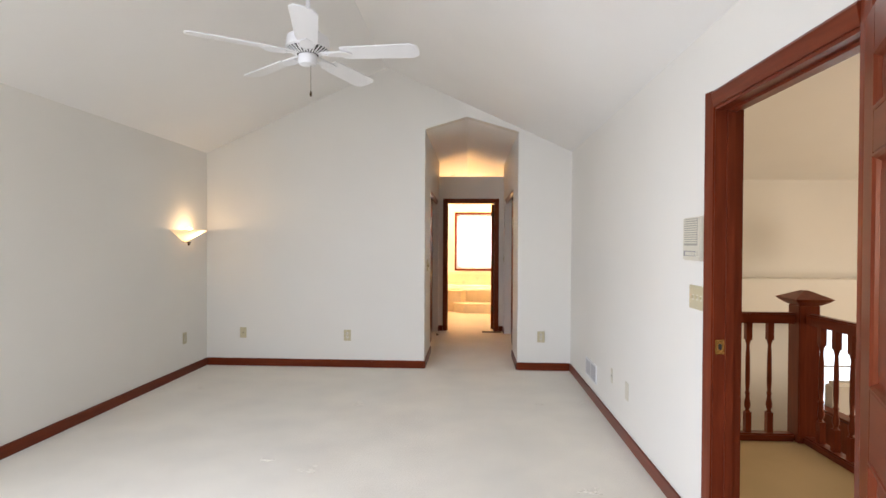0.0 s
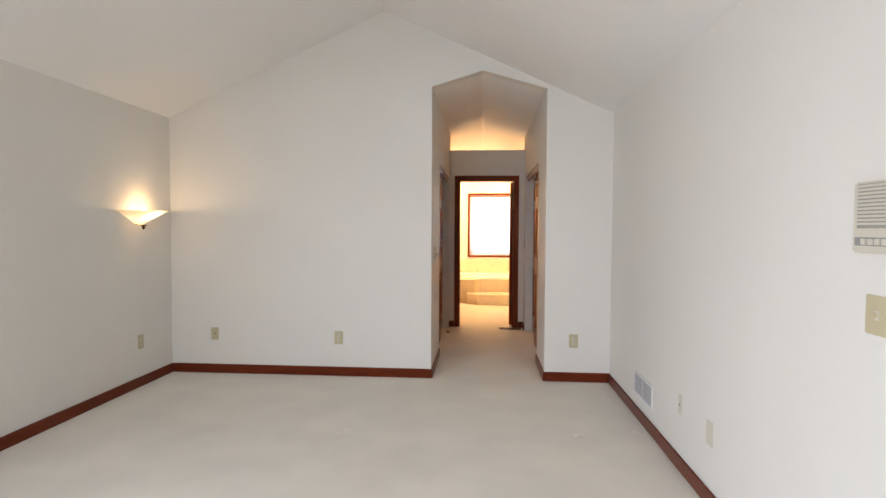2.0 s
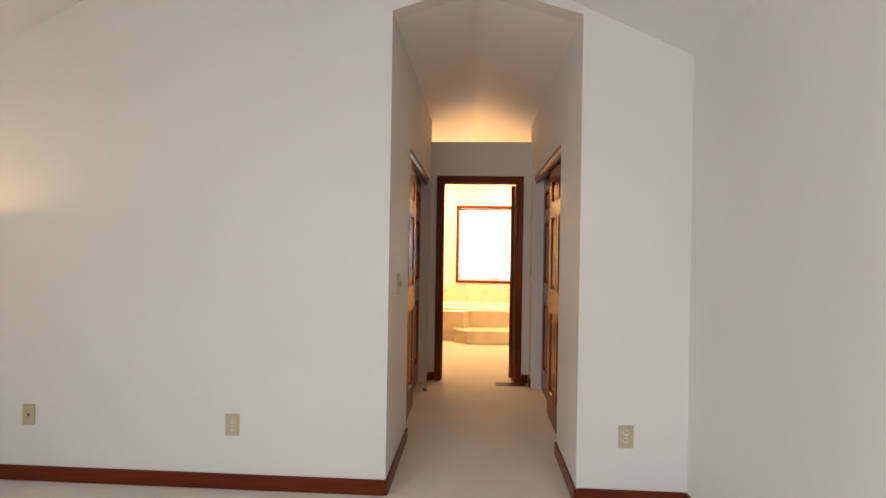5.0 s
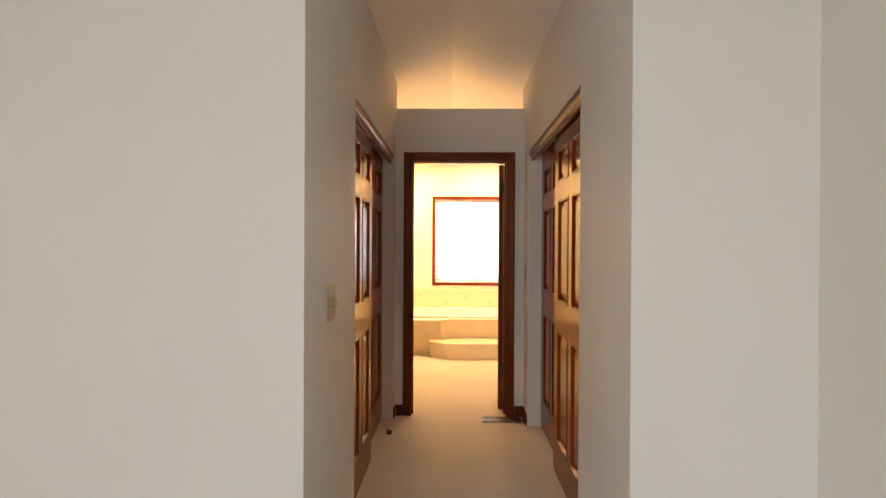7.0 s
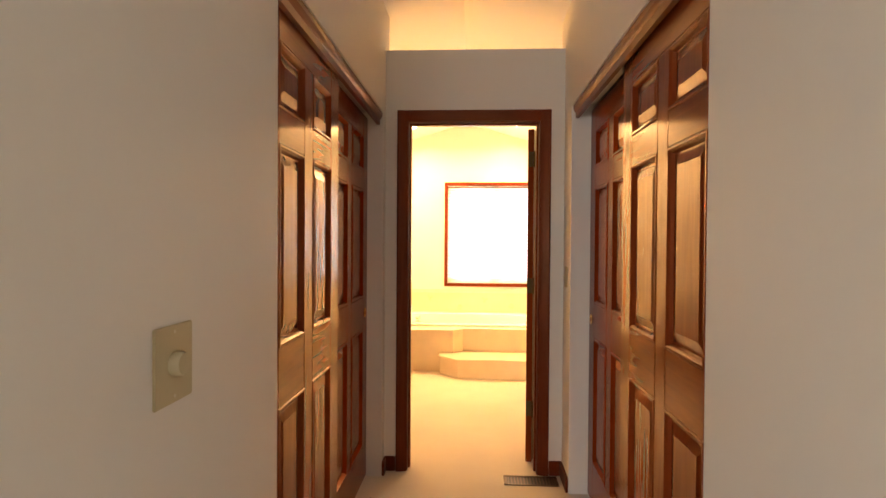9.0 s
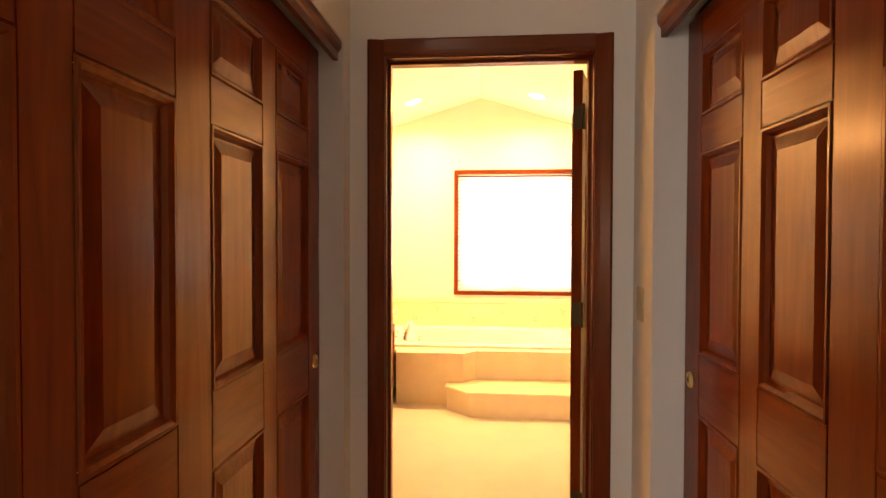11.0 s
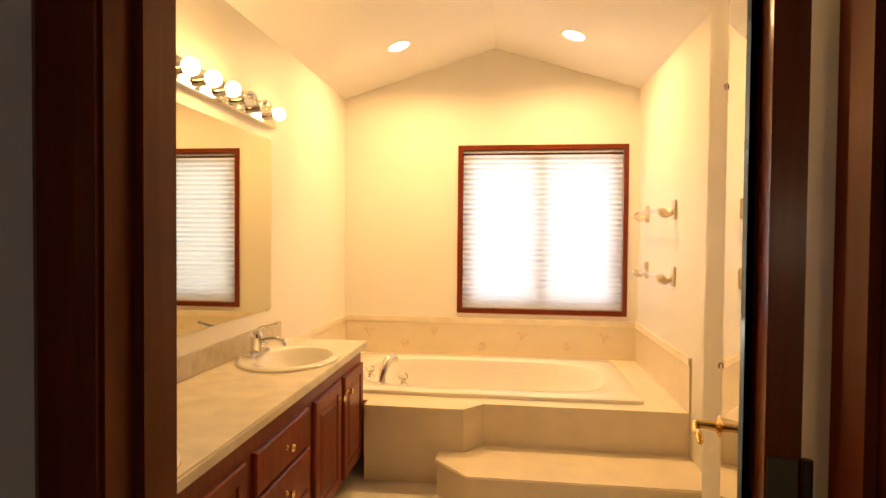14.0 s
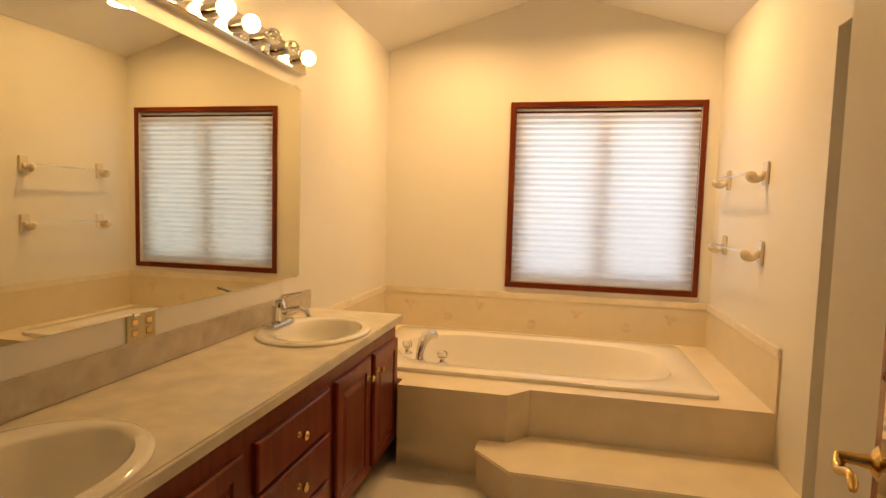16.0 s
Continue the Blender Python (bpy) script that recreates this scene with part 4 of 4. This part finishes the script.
filler = thing("tub_faucet", pose(-0.37, 11.08, 0.452), "chrome tub filler with two clear crystal handles", "faucet")
bm = bmesh.new()
lathe(bm, ((0.034, 0), (0.034, 0.006), (0.024, 0.014), (0.022, 0.05)), 20)
part("spout_base", bm, CHROME, filler, smooth=True)
bm = bmesh.new()
sp = [(0, 0, 0.02), (0.002, 0.0, 0.06), (0.012, 0.02, 0.105), (0.026, 0.06, 0.138), (0.042, 0.105, 0.142), (0.054, 0.14, 0.122)]
tube(bm, sp, (0.020, 0.022, 0.027, 0.031, 0.031, 0.022), 18)
part("spout", bm, CHROME, filler, "arched chrome spout", smooth=True)
for dx, dy in ((-0.117, 0.15), (0.133, -0.01)):
    bm = bmesh.new()
    lathe(bm, ((0.032, 0), (0.032, 0.006), (0.016, 0.014), (0.012, 0.03)), 18, Matrix.Translation((dx, dy, 0)))
    base = part("handle_base", bm, CHROME, filler, smooth=True)
    bm = bmesh.new()
    lathe(bm, ((0.012, 0.03), (0.026, 0.04), (0.03, 0.055), (0.026, 0.07), (0.012, 0.075)), 8, Matrix.Translation((dx, dy, 0)))
    part("crystal_knob", bm, GLASS, base, "faceted clear knob")

# splash panels round the tub
SZ = 0.727
splash = tagged(new("tile_splash"), "cream tile splash with a raised trim band round the tub", "backsplash", kind="structure")
T = 0.012
boxes("splash_panel", TILE, [(BL + T, BF - T, DZ_T, BR - T, BF, SZ - 0.045)], splash)
boxes("splash_trim", TILE_TRIM, [(BL + T, BF - T - 0.006, SZ - 0.045, BR - T, BF, SZ)], splash, "slim raised trim", 0.003)
for x0, x1, s in ((BL, BL + T, 1), (BR - T, BR, -1)):
    boxes("splash_panel", TILE, [(x0, 10.845, DZ_T, x1, BF, SZ - 0.045)], splash)
    boxes("splash_trim", TILE_TRIM, [(x0 - (0.006 if s < 0 else 0), 10.845, SZ - 0.045, x1 + (0.006 if s > 0 else 0), BF - T, SZ)], splash, "slim raised trim", 0.003)
for k, (x, z) in enumerate(((-0.72, 0.60), (-0.42, 0.52), (-0.18, 0.62), (0.20, 0.50), (0.52, 0.60), (0.86, 0.52), (1.15, 0.6))):
    bm = bmesh.new()
    for q in range(3):
        a = 0.6 + 2.1 * q + k
        bmesh.ops.create_uvsphere(bm, u_segments=8, v_segments=5, radius=0.028, matrix=Matrix.Translation((x + 0.02 * math.cos(a), BF - T, z + 0.02 * math.sin(a))) @ pose(0, 0, 0, 0, 40 * q + 30 * k, 0) @ Matrix.Diagonal((1, 0.03, 0.55, 1)))
    part("shell_motif", bm, TILE_MOTIF, splash, "faint tan shell motif", smooth=True)

# towel bars
for z in (1.14, 1.54):
    bar = thing("towel_bar", pose(BR, 0, z), "ceramic towel bar brackets with a clear acrylic rod", "towel bar", "towel bars by the tub")
    for y in (11.19, 11.82):
        boxes("bracket_plate", BRACKET, [(-0.014, y - 0.036, -0.055, 0, y + 0.036, 0.065)], bar, bevel=0.005)
        bm = bmesh.new()
        tube(bm, [(-0.008 - 0.085 * k / 9, y, 0.005 - 0.030 * math.sin(k / 9 * 3.3)) for k in range(10)], [0.018, 0.016, 0.016, 0.018, 0.021, 0.024, 0.027, 0.028, 0.024, 0.012], 14)
        part("bracket_arm", bm, BRACKET, bar, "curved ceramic arm", smooth=True)
    bm = bmesh.new()
    rod(bm, (-0.085, 11.19, 0.006), (-0.085, 11.82, 0.006), 0.008, 10)
    part("towel_rod", bm, GLASS, bar, "clear acrylic rod", smooth=True)

# vanity
VY0, VY1, CT = HE + TH + 0.002, 10.80, 0.77
vanity = thing("vanity_cabinet", pose(0, 0, 0), "dark cherry raised-panel vanity cabinet with brass knobs", "cabinet")
boxes("carcass", VANITY_WOOD, [(BL, VY0, 0.10, -0.452, VY1, 0.118), (BL, VY0, 0.118, -0.452, VY0 + 0.018, CT - 0.036), (BL, VY1 - 0.018, 0.118, -0.452, VY1, CT - 0.036)], vanity)
boxes("face_frame", VANITY_WOOD, [(-0.452, VY0, 0.10, -0.432, VY1, CT - 0.036)], vanity)
boxes("toe_kick", VANITY_WOOD, [(BL, VY0, 0, -0.50, VY1, 0.10)], vanity)


def vanity_front(name, y0, y1, z0, z1, knob_y, knob_z, panel=True):
    bm = bmesh.new()
    x0, x1 = -0.432, -0.412
    steps = [(0.0, 0.0), (0.0, 0.014), (0.006, 0.020)]
    if panel:
        steps += [(0.052, 0.020), (0.058, 0.013), (0.066, 0.013), (0.09, 0.019)]
    loops = []
    for inset, d in steps:
        loops.append([bm.verts.new((x0 + d, y, z)) for y, z in ((y0 + inset, z0 + inset), (y1 - inset, z0 + inset), (y1 - inset, z1 - inset), (y0 + inset, z1 - inset))])
    for a, b in zip(loops, loops[1:]):
        for k in range(4):
            bm.faces.new((a[k], a[(k + 1) % 4], b[(k + 1) % 4], b[k]))
    bm.faces.new(loops[-1])
    bm.faces.new(loops[0][::-1])
    front = part(name, bm, VANITY_WOOD, vanity)
    bm = bmesh.new()
    lathe(bm, ((0.011, 0), (0.006, 0.006), (0.006, 0.014), (0.014, 0.020), (0.0155, 0.026), (0.010, 0.031), (0.0001, 0.032)), 16, Matrix.Translation((-0.412, knob_y, knob_z)) @ pose(0, 0, 0, 0, 90, 0))
    part("knob", bm, BRASS, front, "polished brass knob", smooth=True)


vanity_front("cabinet_door", 10.02, 10.385, 0.13, 0.655, 10.345, 0.575)
vanity_front("cabinet_door", 10.44, 10.79, 0.13, 0.655, 10.48, 0.575)
for z0, z1 in ((0.505, 0.655), (0.325, 0.49), (0.13, 0.31)):
    vanity_front("drawer_front", 9.465, 9.955, z0, z1, 9.71, (z0 + z1) / 2, False)
vanity_front("cabinet_door", 8.52, 8.87, 0.13, 0.655, 8.83, 0.575)
vanity_front("cabinet_door", 9.00, 9.40, 0.13, 0.655, 9.04, 0.575)

SINKS = ((-0.648, 10.31), (-0.648, 8.955))
counter = thing("vanity_counter", pose(0, 0, 0), "beige marbled vanity counter with a low backsplash and two sink cut-outs", "countertop")
bm = bmesh.new()
ot = [bm.verts.new(v) for v in ((BL, VY0, CT), (-0.40, VY0, CT), (-0.40, 10.82, CT), (BL, 10.82, CT))]
loops = [ot]
for sx, sy in SINKS:
    loops.append([bm.verts.new((sx + 0.20 * math.cos(2 * math.pi * k / 32), sy + 0.25 * math.sin(2 * math.pi * k / 32), CT)) for k in range(32)])
es = [bm.edges.new((l[i], l[(i + 1) % len(l)])) for l in loops for i in range(len(l))]
bmesh.ops.triangle_fill(bm, use_beauty=True, edges=es)
lo = [bm.verts.new(v.co + Vector((0, 0, -0.036))) for v in ot]
for i in range(4):
    bm.faces.new((lo[i], lo[(i + 1) % 4], ot[(i + 1) % 4], ot[i]))
bmesh.ops.bevel(bm, geom=[e for e in bm.edges if all(v.co.x > -0.41 and abs(v.co.z - CT) < 1e-4 for v in e.verts)], offset=0.008, segments=3, affect="EDGES")
part("slab", bm, COUNTER, counter)
boxes("backsplash", SHADED_LAMINATE, [(BL, VY0, CT + 0.0005, BL + 0.018, 10.82, 0.872)], counter, "low laminate backsplash", 0.004)

for n, (sx, sy) in enumerate(SINKS):
    sink = thing("sink", pose(sx, sy, CT), "cream oval drop-in ceramic sink in the counter", "sink", "vanity sinks")
    bm = bmesh.new()
    rings = []
    for rx, ry, dx, z in ((0.236, 0.284, 0, 0.001), (0.236, 0.284, 0, 0.009), (0.229, 0.277, 0, 0.016), (0.218, 0.266, 0.002, 0.018), (0.176, 0.234, 0.022, 0.014), (0.168, 0.226, 0.024, 0.006),
                          (0.158, 0.214, 0.024, -0.03), (0.138, 0.188, 0.020, -0.085), (0.095, 0.13, 0.012, -0.125), (0.03, 0.035, 0, -0.14)):
        rings.append([bm.verts.new((dx + rx * math.cos(2 * math.pi * k / 56), ry * math.sin(2 * math.pi * k / 56), z)) for k in range(56)])
    for a, b in zip(rings, rings[1:]):
        for k in range(56):
            bm.faces.new((a[k], a[(k + 1) % 56], b[(k + 1) % 56], b[k]))
    bm.faces.new(rings[-1])
    part("basin", bm, CERAMIC, sink, smooth=True)
    bm = bmesh.new()
    lathe(bm, ((0.024, -0.139), (0.024, -0.134), (0.012, -0.136), (0.0001, -0.136)), 20)
    part("drain", bm, CHROME, sink, "chrome drain", smooth=True)
    fx = -0.822
    faucet = thing("faucet", pose(fx, sy, CT + 0.017) @ Matrix.Diagonal((1.25, 1.25, 1.25, 1)), "chrome centre-set faucet with a lever handle", "faucet", "vanity faucets")
    boxes("base_plate", CHROME, [(-0.027, -0.078, 0, 0.027, 0.078, 0.014)], faucet, bevel=0.005)
    bm = bmesh.new()
    lathe(bm, ((0.024, 0.012), (0.022, 0.06), (0.024, 0.075), (0.018, 0.088), (0.0001, 0.09)), 20)
    part("body", bm, CHROME, faucet, smooth=True)
    bm = bmesh.new()
    tube(bm, ((0.01, 0, 0.045), (0.05, 0, 0.060), (0.085, 0, 0.064), (0.108, 0, 0.056), (0.116, 0, 0.036)), (0.014, 0.013, 0.012, 0.011, 0.010), 14)
    part("spout", bm, CHROME, faucet, smooth=True)
    bm = bmesh.new()
    rod(bm, (0, 0, 0.085), (0.02, 0.0, 0.105), 0.008, 10)
    rod(bm, (0.02, 0.0, 0.105), (0.085, 0.01, 0.118), 0.006, 10)
    part("lever", bm, CHROME, faucet, smooth=True)

mirror = thing("vanity_mirror", pose(BL, 0, 0), "large frameless wall mirror over the vanity", "mirror")
boxes("mirror_glass", MIRROR, [(0.001, HE + TH + 0.05, 0.958, 0.007, 10.70, 1.898)], mirror)
for y in (10.66, 9.6, 8.7):
    for z in (0.952, 1.895):
        boxes("mirror_clip", CHROME, [(0.001, y - 0.012, z, 0.010, y + 0.012, z + 0.010)], mirror)

bar = thing("vanity_light_bar", pose(BL, 0, 0), "chrome strip of globe bulbs over the mirror, two bulbs unlit", "wall lamp")
bm = bmesh.new()
prism(bm, [(0.0, 1.960), (0.030, 1.966), (0.034, 1.972), (0.026, 2.075), (0.021, 2.08), (0.0, 2.08)], 9.38, 10.70)
part("light_strip", bm, material("polished_strip", (0.82, 0.78, 0.70), 0.07, 1.0, bump=0), bar, "polished chrome strip")
for k in range(8):
    y = 10.615 - 0.165 * k
    bm = bmesh.new()
    lathe(bm, ((0.024, 0), (0.024, 0.040), (0.018, 0.044)), 16, Matrix.Translation((0.028, y, 2.018)) @ pose(0, 0, 0, 0, 82, 0))
    cup = part("socket", bm, CHROME, bar, "chrome socket", smooth=True)
    bm = bmesh.new()
    bmesh.ops.create_uvsphere(bm, u_segments=20, v_segments=12, radius=0.035, matrix=Matrix.Translation((0.089, y, 2.026)))
    lit = k not in (1, 2)
    part("bulb", bm, BULB if lit else GLASS, cup, "lit globe bulb" if lit else "unlit clear globe bulb", smooth=True)
out = wall_plate("outlet", place(BL, 9.625, 0.915, ON_W), 0.125, 0.095, "ivory double outlet under the mirror", "blank")
for y in (-0.03, 0.03):
    for z in (-0.017, 0.017):
        boxes("receptacle", BRASS, [(y - 0.012, 0.0045, z - 0.010, y + 0.012, 0.007, z + 0.010)], out, bevel=0.002)

# recessed ceiling lights and the ceiling vent
for x in (-0.352, 0.811):
    s = 1 if x < GX else -1
    tilt = math.degrees(math.atan(GP)) * s
    can = thing("recessed_light", Matrix.Translation((x, 11.43, bath_gable(x))) @ pose(0, 0, 0, 0, -tilt, 0), "lit recessed ceiling light with a white trim ring", "ceiling light", "recessed ceiling lights")
    bm = bmesh.new()
    lathe(bm, ((0.078, -0.001), (0.095, -0.001), (0.095, -0.006), (0.080, -0.010), (0.078, -0.001)), 32, cap=False)
    part("trim_ring", bm, WHITE, can, smooth=True)
    bm = bmesh.new()
    lathe(bm, ((0.079, -0.004), (0.06, -0.012), (0.0001, -0.016)), 32)
    part("lens", bm, CAN_GLOW, can, "glowing lens", smooth=True)
    lamp("can_lamp", "AREA", Matrix.Translation((x, 11.43, bath_gable(x) - 0.03)), 62, (1.0, 0.57, 0.22), 0.14, None, 165)
tilt = math.degrees(math.atan(GP))
cv = thing("ceiling_vent", Matrix.Translation((0.05, 10.6, bath_gable(0.05))) @ pose(0, 0, 0, 0, -tilt, 0), "cream louvred exhaust vent in the bathroom ceiling", "vent")
boxes("vent_frame", ALMOND, [(-0.13, -0.13, -0.012, 0.13, 0.13, -0.001)], cv, bevel=0.004)
for k in range(9):
    boxes("slat", IVORY, [(-0.105, -0.10 + k * 0.0235, -0.017, 0.105, -0.088 + k * 0.0235, -0.012)], cv)
